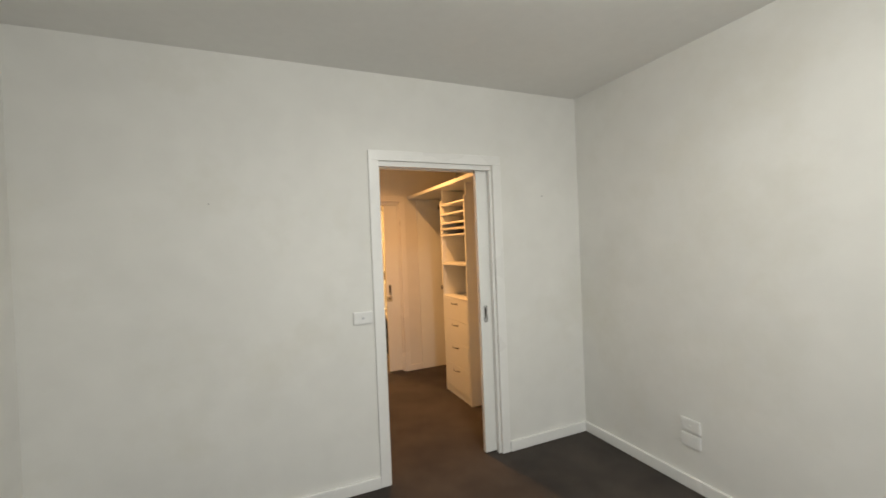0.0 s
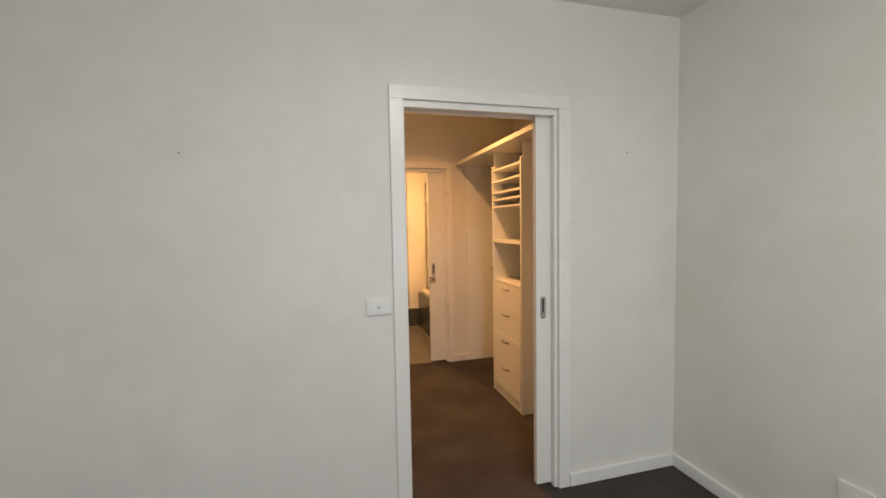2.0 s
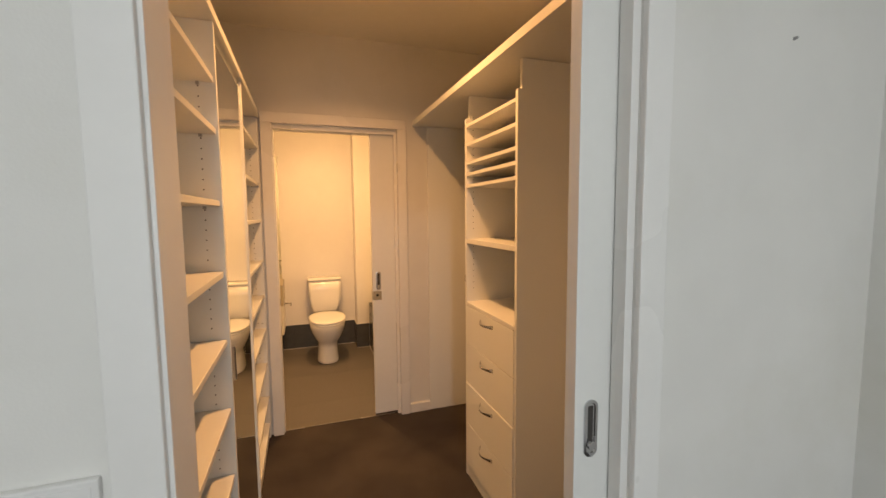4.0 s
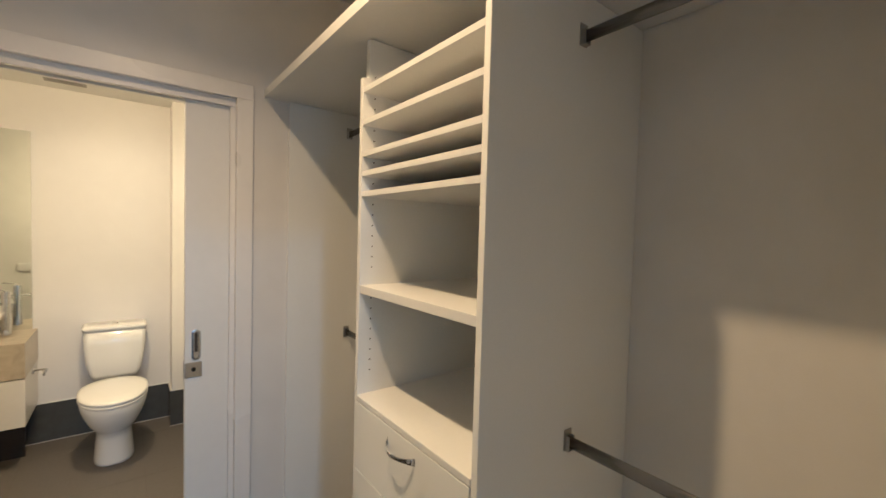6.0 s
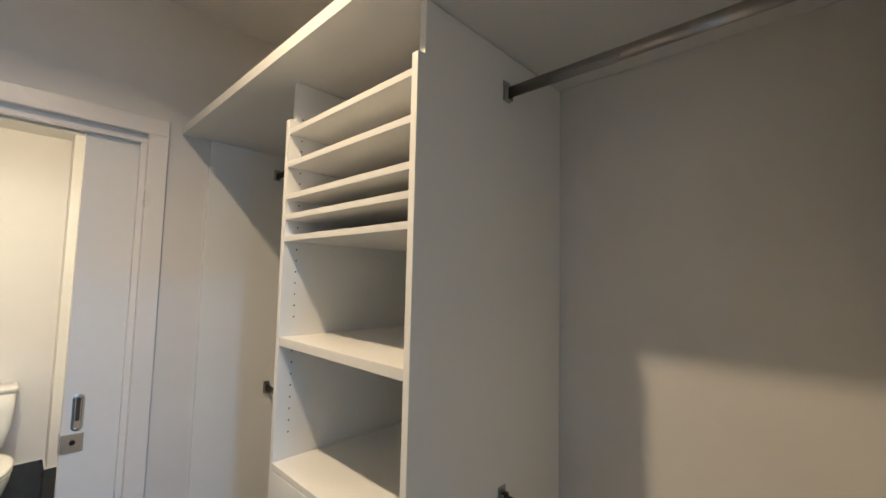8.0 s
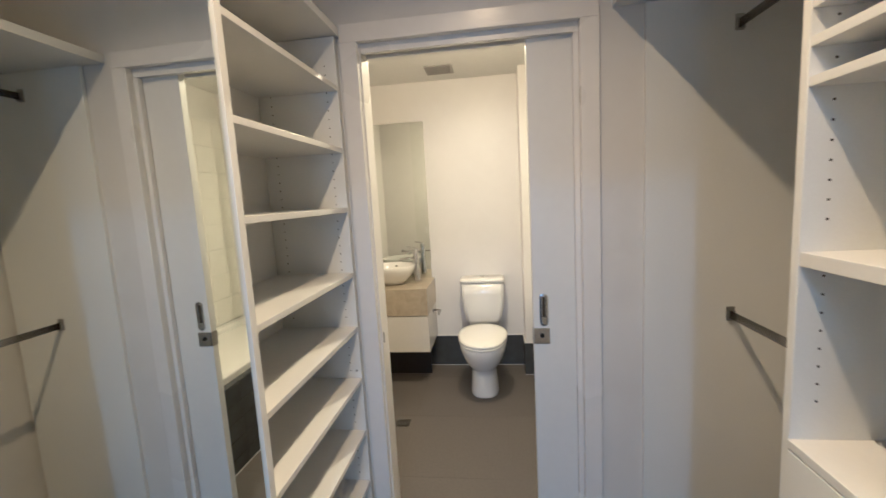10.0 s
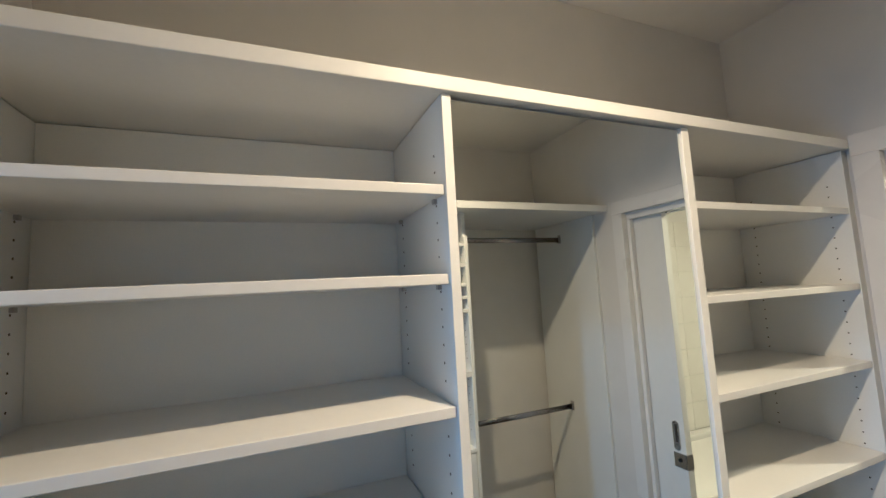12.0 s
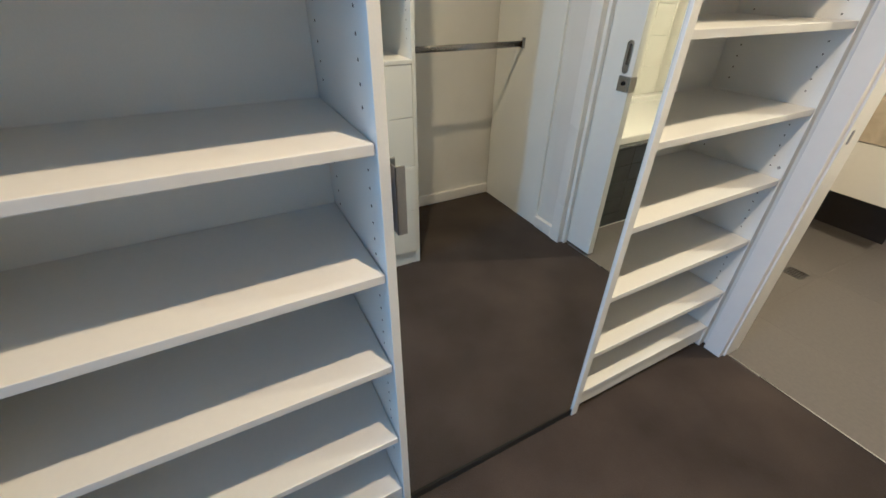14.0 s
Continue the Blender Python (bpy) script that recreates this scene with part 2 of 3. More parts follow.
structure(boxes("floor_carpet", [(XL - 0.1, XR + 0.1, Y0 - 0.1, YR, -0.12, 0.0), (0.13, XR + 0.1, YR, YE + 0.018, -0.12, 0.0)], CARPET), "dark brown-grey cut pile carpet running through both rooms")
structure(box("floor_bathroom", (-0.35, XR + 0.1, YE + 0.024, YT + 0.1, -0.12, -0.0001), GROUT), "grey grout bed under the bathroom floor tiles")
structure(box("ceiling_bedroom", (XL - 0.1, XR + 0.1, Y0 - 0.1, YB + 0.06, CZ, CZ + 0.1), CEIL), "flat off-white painted plaster ceiling")
bm = bmesh.new()
add_box(bm, 0.13, XR + 0.1, YB + 0.06, YE + 0.05, CZR, CZ + 0.13)
structure(part("ceiling_robe", bm, CEIL), "flat off-white painted ceiling with one recessed downlight")
structure(box("ceiling_bathroom", (-0.35, XR + 0.1, YE + 0.05, YT + 0.1, CZB, CZB + 0.3), CEIL), "lower white painted bathroom ceiling")

structure(box("wall_bedroom_west", (XL - 0.1, XL, Y0, YB, 0, CZ), WALL), "plain off-white painted plaster wall")
structure(box("wall_east", (XR, XR + 0.1, Y0, YT, 0, CZR), WALL), "plain off-white painted plaster wall")
# assumed window, never in view, placed to suit the added daylight lamp
W0, W1, WZ0, WZ1 = -0.10, 1.90, 0.4, 2.2
structure(boxes("wall_bedroom_south", [
    (XL - 0.1, W0, Y0 - 0.1, Y0, 0, CZ), (W1, XR + 0.1, Y0 - 0.1, Y0, 0, CZ),
    (W0, W1, Y0 - 0.1, Y0, 0, WZ0), (W0, W1, Y0 - 0.1, Y0, WZ1, CZ)], WALL), "off-white painted wall out of view, with an assumed window opening")
structure(boxes("assumed_window_frame", [
    (W0, W0 + 0.05, Y0 - 0.08, Y0 - 0.03, WZ0, WZ1), (W1 - 0.05, W1, Y0 - 0.08, Y0 - 0.03, WZ0, WZ1),
    (W0 + 0.05, W1 - 0.05, Y0 - 0.08, Y0 - 0.03, WZ0, WZ0 + 0.05), (W0 + 0.05, W1 - 0.05, Y0 - 0.08, Y0 - 0.03, WZ1 - 0.05, WZ1),
    (0.88, 0.92, Y0 - 0.08, Y0 - 0.03, WZ0 + 0.05, WZ1 - 0.05)], TRIM, bevel=0.002), "white painted frame of the assumed window, out of view")

a, b, z = D1
structure(boxes("wall_bedroom_north", [
    (XL - 0.1, a - 0.02, YB, YR, 0, CZR),
    (a - 0.02, b + 0.75, YB, YR, z + 0.045, CZR),
    (b + 0.75, XR, YB, YR, 0, CZR),
    (b, b + 0.75, YB, YB + 0.025, 0, z + 0.045),
    (b, b + 0.75, YR - 0.025, YR, 0, z + 0.045)], WALL), "off-white painted wall with a sliding door opening, faint scuffs")
c, d, zz = D2
structure(boxes("wall_robe_north", [
    (0.13, c - 0.02, YE, YBA, 0, CZR),
    (c - 0.02, XR, YE, YBA, zz + 0.045, CZR),
    (d, XR, YE, YE + 0.025, 0, zz + 0.045),
    (d, XR, YBA - 0.025, YBA, 0, zz + 0.045)], WALL), "off-white painted wall with the bathroom door opening")
structure(box("wall_robe_west", (0.13, 0.23, YR, YE, 0, CZR), WALL), "off-white painted wall behind the shelving")
structure(box("wall_bathroom_west", (-0.35, -0.25, YBA, YT, 0, CZB), BATHWALL), "white painted bathroom wall")
structure(box("wall_bathroom_south", (-0.35, 0.13, YE, YBA, 0, CZB), BATHWALL), "white painted bathroom wall")
structure(box("wall_bathroom_north", (-0.35, XR, YT, YT + 0.1, 0, CZB), BATHWALL), "smooth white painted bathroom wall behind the toilet")
structure(box("wall_bathroom_nib", (1.328, XR, 6.40, YT, 0, CZB), BATHWALL), "boxed-out white wall at the end of the bath")


def skirting(name, many, h=0.09):
    bm = bmesh.new()
    for x0, x1, y0, y1 in many:
        add_box(bm, x0, x1, y0, y1, 0.0, h, bevel=0.005)
    return structure(part(name, bm, TRIM), "white gloss painted skirting board")


T = 0.020
skirting("baseboard_bedroom", [
    (XL + T, D1[0] - 0.067, YB - T, YB), (D1[1] + 0.067, XR - T, YB - T, YB),
    (XR - T, XR, Y0, YB), (XL, XL + T, Y0, YB), (XL + T, XR - T, Y0, Y0 + T)], 0.074)
skirting("baseboard_robe", [(XR - T, XR, YR + 0.019, 3.420), (XR - T, XR, 3.977, YE - 0.019), (1.503, 1.653, YE - 0.026, YE)], 0.068)


def sliding_door_frame(x0, x1, z, y_front, y_back, tag, deep=0.015):
    """Split jambs, head with its track slot, and architraves on both faces of a cavity sliding door. x1 is the cavity side."""
    frame_ob = thing("door_frame", (x0, y_front, 0), tag, "door frame")
    w = 0.065
    for yy0, yy1 in ((y_front - deep, y_front), (y_back, y_back + 0.015)):
        bm = bmesh.new()
        add_box(bm, x0 - w, x0, yy0, yy1, 0, z, bevel=0.0025)
        add_box(bm, x1, x1 + w, yy0, yy1, 0, z, bevel=0.0025)
        add_box(bm, x0 - w, x1 + w, yy0, yy1, z, z + w, bevel=0.0025)
        part("architrave", bm, TRIM, frame_ob)
    mid = (y_front + y_back) / 2
    part_boxes = [(x0 - 0.019, x0 + 0.006, y_front, y_back, 0, z + 0.02)]
    boxes("jamb", part_boxes, TRIM, frame_ob, bevel=0.001)
    boxes("split_jamb", [(x1 - 0.019, x1, y_front + 0.004, mid - 0.021, 0, z - 0.033),
                         (x1 - 0.019, x1, mid + 0.021, y_back - 0.004, 0, z - 0.033)], TRIM, frame_ob, bevel=0.001)
    boxes("head_jamb", [(x0 + 0.007, x1, y_front + 0.004, mid - 0.021, z - 0.032, z + 0.02),
                        (x0 + 0.007, x1, mid + 0.021, y_back - 0.004, z - 0.032, z + 0.02)], TRIM, frame_ob, bevel=0.001)
    boxes("door_track", [(x0 + 0.007, x1 + 0.3, mid - 0.018, mid - 0.015, z - 0.01, z + 0.03),
                         (x0 + 0.007, x1 + 0.3, mid + 0.015, mid + 0.018, z - 0.01, z + 0.03),
                         (x0 + 0.007, x1 + 0.3, mid - 0.015, mid + 0.015, z + 0.026, z + 0.03)], SATIN, frame_ob, "aluminium sliding door track")
    return mid


def flush_pull(parent, cx, y, cz, w=0.034, h=0.125, facing=-1):
    """Oblong recessed pull with rounded ends."""
    bm = bmesh.new()

    def ring(rw, rh, depth):
        pts = []
        for k in range(24):
            t = 2 * math.pi * k / 24
            px, pz = math.cos(t), math.sin(t)
            pts.append((cx + rw * px, y + facing * depth, cz + (rh - rw) * (1 if pz >= 0 else -1) + rw * pz))
        return pts
    loft(bm, [ring(w / 2, h / 2, 0.0), ring(w / 2, h / 2, 0.003), ring(w / 2 - 0.006, h / 2 - 0.006, 0.0035),
              ring(w / 2 - 0.008, h / 2 - 0.008, 0.0008)], False, True)
    handle = part("flush_pull", bm, CHROME, parent, "chrome oblong recessed finger pull", smooth=False)
    box("finger_slot", (cx - w / 2 + 0.011, cx + w / 2 - 0.011, y + facing * 0.0014, y + facing * 0.0009, cz - h / 2 + 0.035, cz + h / 2 - 0.014), HOLE, parent, "dark finger recess of the pull")
    return handle


mid1 = sliding_door_frame(*D1[:2], D1[2], YB, YR, "white gloss painted cavity sliding door frame and architraves")
leaf1 = thing("sliding_door", (1.38, mid1, 0.0), "white flat sliding door leaf, slid almost fully into the wall", "door")
box("leaf", (1.329, 2.149, mid1 - 0.0175, mid1 + 0.0175, 0.008, D1[2] - 0.018), DOOR, leaf1, bevel=0.0015)
flush_pull(leaf1, 1.368, mid1 - 0.0175, 0.995)
bm = bmesh.new()
bmesh.ops.create_cone(bm, cap_ends=True, segments=16, radius1=0.010, radius2=0.009, depth=0.006, matrix=pose(1.368, mid1 - 0.0235, 0.960, 90))
part("thumb_turn", bm, CHROME, leaf1, "small round chrome thumb turn")

mid2 = sliding_door_frame(*D2[:2], D2[2], YE, YBA, "white gloss painted bathroom sliding door frame and architraves", 0.028)
leaf2 = thing("sliding_door", (1.4, mid2, 0.0), "white flat bathroom sliding door leaf, mostly inside the wall", "door")
box("leaf", (1.256, 2.076, mid2 - 0.0175, mid2 + 0.0175, 0.012, D2[2] - 0.018), DOOR, leaf2, bevel=0.0015)
flush_pull(leaf2, 1.297, mid2 - 0.0175, 0.983, 0.034, 0.13)
latch = boxes("latch_plate", [(1.2575, 1.318, mid2 - 0.0215, mid2 - 0.0175, 0.846, 0.910)], CHROME, leaf2, "square chrome privacy latch plate", bevel=0.001)
boxes("latch_box", [(1.2535, 1.2555, mid2 - 0.0215, mid2 + 0.0175, 0.846, 0.910)], SATIN, leaf2, "chrome latch face on the door edge", bevel=0.0005)
# black disc on the plate stands for the dark inside of the latch hole
bm = bmesh.new()
bmesh.ops.create_cone(bm, cap_ends=True, segments=16, radius1=0.009, radius2=0.008, depth=0.008, matrix=pose(1.288, mid2 - 0.0225, 0.880, 90))
part("latch_hole", bm, DARK, leaf2, "dark round latch hole")
strike = box("strike_plate", (D2[0] + 0.006, D2[0] + 0.0085, mid2 - 0.030, mid2 - 0.018, 0.862, 0.902), GREYPLASTIC, bevel=0.0005)
tagged(strike, "small dull grey strike plate on the white door jamb", "door hardware")
structure(box("threshold_trim", (D2[0], D2[1], YE + 0.018, YE + 0.024, -0.02, 0.003), SATIN), "thin metal strip between carpet and tiles")


# ---- bedroom fittings ----
def wall_plate(at, rz, label, w=0.116, h=0.074, kind_name="wall_plate", rockers=1, button=False):
    """Plate on a wall that faces -y before the turn."""
    top = thing(kind_name, at, label, "electrical fitting")
    m = pose(*at, 0, 0, rz)
    top.matrix_basis = m

    def p(name, bm, mat, lab=""):
        me = bpy.data.meshes.new(name)
        bmesh.ops.recalc_face_normals(bm, faces=bm.faces)
        bm.to_mesh(me)
        bm.free()
        me.materials.append(mat)
        ob = new(name, me)
        ob.parent = top
        if lab:
            tagged(ob, lab)
    bm = bmesh.new()
    add_box(bm, -w / 2, w / 2, -0.0115, 0.0, -h / 2, h / 2, bevel=0.002)
    p("plate", bm, PLATE)
    bm = bmesh.new()
    add_box(bm, -w / 2 + 0.008, w / 2 - 0.008, -0.0130, -0.0112, -h / 2 + 0.008, h / 2 - 0.008, bevel=0.0007)
    p("inner_plate", bm, PLATE)
    for k in range(rockers):
        cx = (k - (rockers - 1) / 2) * 0.04
        bm = bmesh.new()
        if button:
            bmesh.ops.create_cone(bm, cap_ends=True, segments=20, radius1=0.0085, radius2=0.0075, depth=0.005, matrix=pose(cx, -0.0150, 0, 90))
            p("push_button", bm, SATIN, "round metallic push button")
        else:
            add_box(bm, cx - 0.007, cx + 0.007, -0.0160, -0.0128, -0.004, 0.004, bevel=0.001)
            p("rocker", bm, PLATE)
    return top


wall_plate((0.482, YB, 1.067), 0, "white light switch plate with one round button beside the door", kind_name="light_switch", button=True)
wall_plate((XR, 1.718, 0.375), -90, "white upper wall plate above a second one, near the floor", kind_name="wall_outlet")
wall_plate((XR, 1.718, 0.285), -90, "white lower blank wall plate near the floor", kind_name="wall_outlet", rockers=0)
wall_plate((XL, 2.115, 0.43), 90, "white upper wall plate with a small socket near the floor", kind_name="wall_outlet")
wall_plate((XL, 2.115, 0.335), 90, "white lower blank wall plate near the floor", kind_name="wall_outlet", rockers=0)

wall_plate((0.31, YBA, 1.05), 180, "white double switch plate on the bathroom wall above the towel rail", kind_name="wall_outlet", rockers=2)

for at, rz, lab in (((1.859, YB, 1.831), 0, "tiny grey picture nail still stuck in the white wall"), ((-0.319, YB, 1.765), 0, "small filled nail hole in the white wall"),
                    ((XL, 1.345, 1.753), 90, "tiny bare nail still stuck in the white wall")):
    bm = bmesh.new()
    bmesh.ops.create_cone(bm, cap_ends=True, segments=10, radius1=0.0038, radius2=0.0030, depth=0.008)
    ob = part("picture_nail", bm, NAILGREY)
    ob.matrix_basis = pose(*at, 0, 0, rz) @ pose(0, -0.004, 0, 90)
    tagged(ob, lab, "nail")


# ---- downlights ----
def downlight(x, y, z, label, glow=None):
    top = thing("downlight", (x, y, z), label, "ceiling light")
    bm = bmesh.new()
    outer, inner = [], []
    rings = []
    for r, h in ((0.052, 0.0), (0.050, -0.006), (0.040, -0.006), (0.038, -0.001)):
        rings.append([(x + r * math.cos(2 * math.pi * k / 28), y + r * math.sin(2 * math.pi * k / 28), z + h) for k in range(28)])
    loft(bm, rings, False, False)
    part("rim", bm, SATIN, top)
    bm = bmesh.new()
    bmesh.ops.create_cone(bm, cap_ends=True, segments=24, radius1=0.0375, radius2=0.0375, depth=0.002, matrix=pose(x, y, z - 0.0015))
    part("lens", bm, glow or LAMP, top, "glowing round lens")


oyster = thing("ceiling_light", (*BED_LAMP, CZ), "round opal ceiling light on the bedroom ceiling, lit cool white", "ceiling light")
bm = bmesh.new()
bmesh.ops.create_cone(bm, cap_ends=True, segments=32, radius1=0.15, radius2=0.15, depth=0.02, matrix=pose(*BED_LAMP, CZ - 0.011))
part("base_plate", bm, TRIM, oyster)
bm = bmesh.new()
loft(bm, [[(BED_LAMP[0] + rr * math.cos(2 * math.pi * k / 32), BED_LAMP[1] + rr * math.sin(2 * math.pi * k / 32), CZ - hh) for k in range(32)]
          for rr, hh in ((0.14, 0.022), (0.138, 0.032), (0.12, 0.047), (0.08, 0.058), (0.02, 0.062))], False, True)
dome = part("diffuser", bm, COOL_LAMP, oyster, "opal diffuser dome", smooth=True)
dome.visible_shadow = False
downlight(*ROBE_LAMP, CZR, "round recessed downlight in the dressing room ceiling, lit")
for lx, ly in BATH_LAMPS:
    fitting = thing("ceiling_light", (lx, ly, CZB), "small round opal ceiling light on the bathroom ceiling, lit warm white", "ceiling light")
    bm = bmesh.new()
    bmesh.ops.create_cone(bm, cap_ends=True, segments=28, radius1=0.075, radius2=0.075, depth=0.014, matrix=pose(lx, ly, CZB - 0.0075))
    part("base_plate", bm, TRIM, fitting)
    bm = bmesh.new()
    loft(bm, [[(lx + rr * math.cos(2 * math.pi * k / 28), ly + rr * math.sin(2 * math.pi * k / 28), CZB - hh) for k in range(28)]
              for rr, hh in ((0.068, 0.015), (0.070, 0.05), (0.066, 0.10), (0.050, 0.125), (0.015, 0.132))], False, True)
    shade = part("diffuser", bm, LAMP, fitting, "opal glass diffuser", smooth=True)
    shade.visible_shadow = False


# ---- dressing room: open shelving with a mirror between ----
XF, XBK = 0.560, 0.233
DIV1, DIV2 = (3.430, 3.448), (4.050, 4.074)
Z_L = [1.882, 1.723, 1.498, 1.270, 1.044, 0.810, 0.578, 0.326, 0.098]
Z_R = [1.873, 1.647, 1.423, 1.168, 0.949, 0.732, 0.507, 0.282, 0.105]


def peg_holes(parent, x, y, z0, z1, side, skip=()):
    """A column of small dark system holes bored in a panel that faces side (+1 or -1 along y)."""
    bm = bmesh.new()
    z = z0
    while z < z1:
        if all(abs(z - s) > 0.012 for s in skip):
            bmesh.ops.create_cone(bm, cap_ends=True, segments=8, radius1=0.0023, radius2=0.0023, depth=0.0007, matrix=pose(x, y + side * 0.0003, z, 90))
        z += 0.032
    ob = part("peg_holes", bm, HOLE, parent)
    tagged(ob, "column of small dark shelf pin holes", kind="stuff")


def shelf_unit(name, y0, y1, left, right, zs, label, pins=True):
    """Open shelves between two side panels, each given as (y0, y1)."""
    top = thing(name, ((XF + XBK) / 2, (y0 + y1) / 2, 0), label, "shelving")
    box("side_panel", (XBK, XF + (0.003 if left == DIV2 else 0), *left, 0.0, 2.050), BOARD, top, bevel=0.001)
    box("side_panel", (XBK, XF + (0.006 if right == DIV1 else 0), *right, 0.0, 2.050), BOARD, top, bevel=0.001)
    box("back_panel", (XBK, XBK + 0.010, left[1] + 0.001, right[0] - 0.001, 0.06, 2.050), BOARD, top)
    box("plinth", (XBK + 0.012, XF - 0.006, left[1] + 0.001, right[0] - 0.001, 0.028, zs[-1] - 0.0205), BOARD, top, bevel=0.001)
    # black block paints the shade of the recess under the plinth
    box("recess", (XBK + 0.012, XF - 0.03, left[1] + 0.001, right[0] - 0.001, 0.001, 0.027), DARK, top)
    for n, z in enumerate(zs):
        last = n == len(zs) - 1
        deep = 0.018
        box("shelf", (XBK + 0.011, XF - 0.001, left[1] + 0.002, right[0] - 0.002, z - deep, z), EDGE, top, bevel=0.0012)
        if not last and pins:
            for py, s in ((left[1], 1), (right[0], -1)):
                for px in (XF - 0.045, XBK + 0.06):
                    box("shelf_pin", (px - 0.005, px + 0.005, min(py, py + s * 0.008), max(py, py + s * 0.008), z - deep - 0.009, z - deep), PINGREY, top, bevel=0.001)
    for x in (XF - 0.045, XBK + 0.06):
        peg_holes(top, x, left[1], 0.22, 1.98, 1, zs)
        peg_holes(top, x, right[0], 0.22, 1.98, -1, zs)
    return top


shelf_unit("shelving_unit", 2.72, 3.45, (YR + 0.001, YR + 0.018), DIV1, Z_L, "tall white melamine shelving unit with nine empty shelves beside the mirror")
shelf_unit("shelving_unit", 4.06, 4.77, DIV2, (YE - 0.036, YE - 0.018), Z_R, "narrow white shelving unit with nine empty shelves beside the bathroom door", False)
bm = bmesh.new()
bmesh.ops.create_cone(bm, cap_ends=True, segments=14, radius1=0.0045, radius2=0.0038, depth=0.003, matrix=pose(0.540, YE - 0.0375, 0.764, 90))
cap = part("screw_cap", bm, SATIN)
tagged(cap, "small metal screw head in the white shelving side panel", "screw")
filler = box("filler_panel", (XBK, XF - 0.002, YE - 0.0175, YE - 0.001, 0, 2.050), BOARD, bevel=0.001)
tagged(filler, "slim white filler panel between shelving and wall", "panel")
board = box("top_board", (XBK, XF + 0.014, YR + 0.001, YE - 0.001, 2.052, 2.080), EDGE, bevel=0.0015)
tagged(board, "long white board lying across the tops of the shelving units", "shelf")

MXF = 0.556
mdoor = thing("mirror_door", (MXF - 0.01, 3.757, 0), "tall frameless mirror door between the two white shelving units", "mirror")
box("door_panel", (MXF - 0.022, MXF - 0.006, MY0, MY1, 0.030, 2.046), EDGE, mdoor, "white door panel behind the mirror")
bm = bmesh.new()
add_box(bm, -0.004, 0.0, -(MY1 - MY0) / 2 + 0.0015, (MY1 - MY0) / 2 - 0.0015, 0.032, 2.044)
for v in bm.verts:
    v.co = pose(MXF, (MY0 + MY1) / 2, 0, 0, 0, -0.2) @ v.co
part("mirror_glass", bm, MIRROR, mdoor, "clear silvered mirror glass")
for ya, yb in ((MY0 - 0.0002, MY0 + 0.0012), (MY1 - 0.0012, MY1 + 0.0002)):
    box("edge_strip", (MXF - 0.009, MXF - 0.0005, ya, yb, 0.030, 2.046), GREYPLASTIC, mdoor, "thin dark mirror edge strip")
bm = bmesh.new()
add_box(bm, MXF + 0.001, MXF + 0.020, MY0 + 0.001, MY0 + 0.004, 0.893, 1.010, bevel=0.0008)
add_box(bm, MXF + 0.017, MXF + 0.020, MY0 + 0.001, MY0 + 0.018, 0.893, 1.010, bevel=0.0008)
part("pull_handle", bm, SATIN, mdoor, "slim angled satin metal pull handle")
cab = box("cabinet_carcass", (XBK, XF - 0.014, DIV1[1] + 0.001, DIV2[0] - 0.001, 0.0, 2.050), BOARD)
tagged(cab, "white cabinet carcass behind the mirror door", "cabinet")
# shade of the gap under the mirror door, put in as a black strip
gap_shade = box("gap_shade_strip", (XF - 0.02, XF - 0.001, DIV1[1] + 0.001, DIV2[0] - 0.001, 0.001, 0.028), DARK)
tagged(gap_shade, "black strip standing for the shade in the gap below the mirror door", "trim")


# ---- dressing room: drawer cabinet, high shelf and hanging rails ----
CX = 1.626
CN, CF = (3.421, 3.439), (3.965, 3.983)
dc = thing("drawer_cabinet", (1.91, 3.70, 0), "tall white cabinet with four drawers below open shelves and slots", "cabinet")
for y0, y1 in (CN, CF):
    # the front edge steps back above the top slot
    outline = [(CX, 0.0), (XR - 0.001, 0.0), (XR - 0.001, 2.056), (CX + 0.020, 2.056), (CX + 0.020, 1.938), (CX, 1.938)]
    bm = bmesh.new()
    near = [bm.verts.new((px, y0, pz)) for px, pz in outline]
    far = [bm.verts.new((px, y1, pz)) for px, pz in outline]
    bm.faces.new(near)
    bm.faces.new(far[::-1])
    for k in range(6):
        bm.faces.new((near[k], far[k], far[(k + 1) % 6], near[(k + 1) % 6]))
    bmesh.ops.bevel(bm, geom=list(bm.edges), offset=0.001, segments=1, affect="EDGES")
    part("side_panel", bm, BOARD, dc)
box("back_panel", (XR - 0.012, XR - 0.002, CN[1] + 0.001, CF[0] - 0.001, 0.06, 2.055), BOARD, dc)
for z in (1.908, 1.812, 1.718, 1.660, 1.599):
    box("slot_shelf", (CX + 0.001, XR - 0.013, CN[1] + 0.0005, CF[0] - 0.0005, z - 0.016, z), EDGE, dc, bevel=0.001)
box("shelf", (CX + 0.001, XR - 0.013, CN[1] + 0.0005, CF[0] - 0.0005, 1.316 - 0.024, 1.316), EDGE, dc, bevel=0.001)
box("drawer_top", (CX - 0.003, XR - 0.013, CN[1] + 0.0005, CF[0] - 0.0005, 0.962, 0.979), EDGE, dc, bevel=0.0015)
box("plinth", (CX + 0.004, CX + 0.02, CN[1] + 0.0005, CF[0] - 0.0005, 0.0, 0.072), BOARD, dc, bevel=0.001)
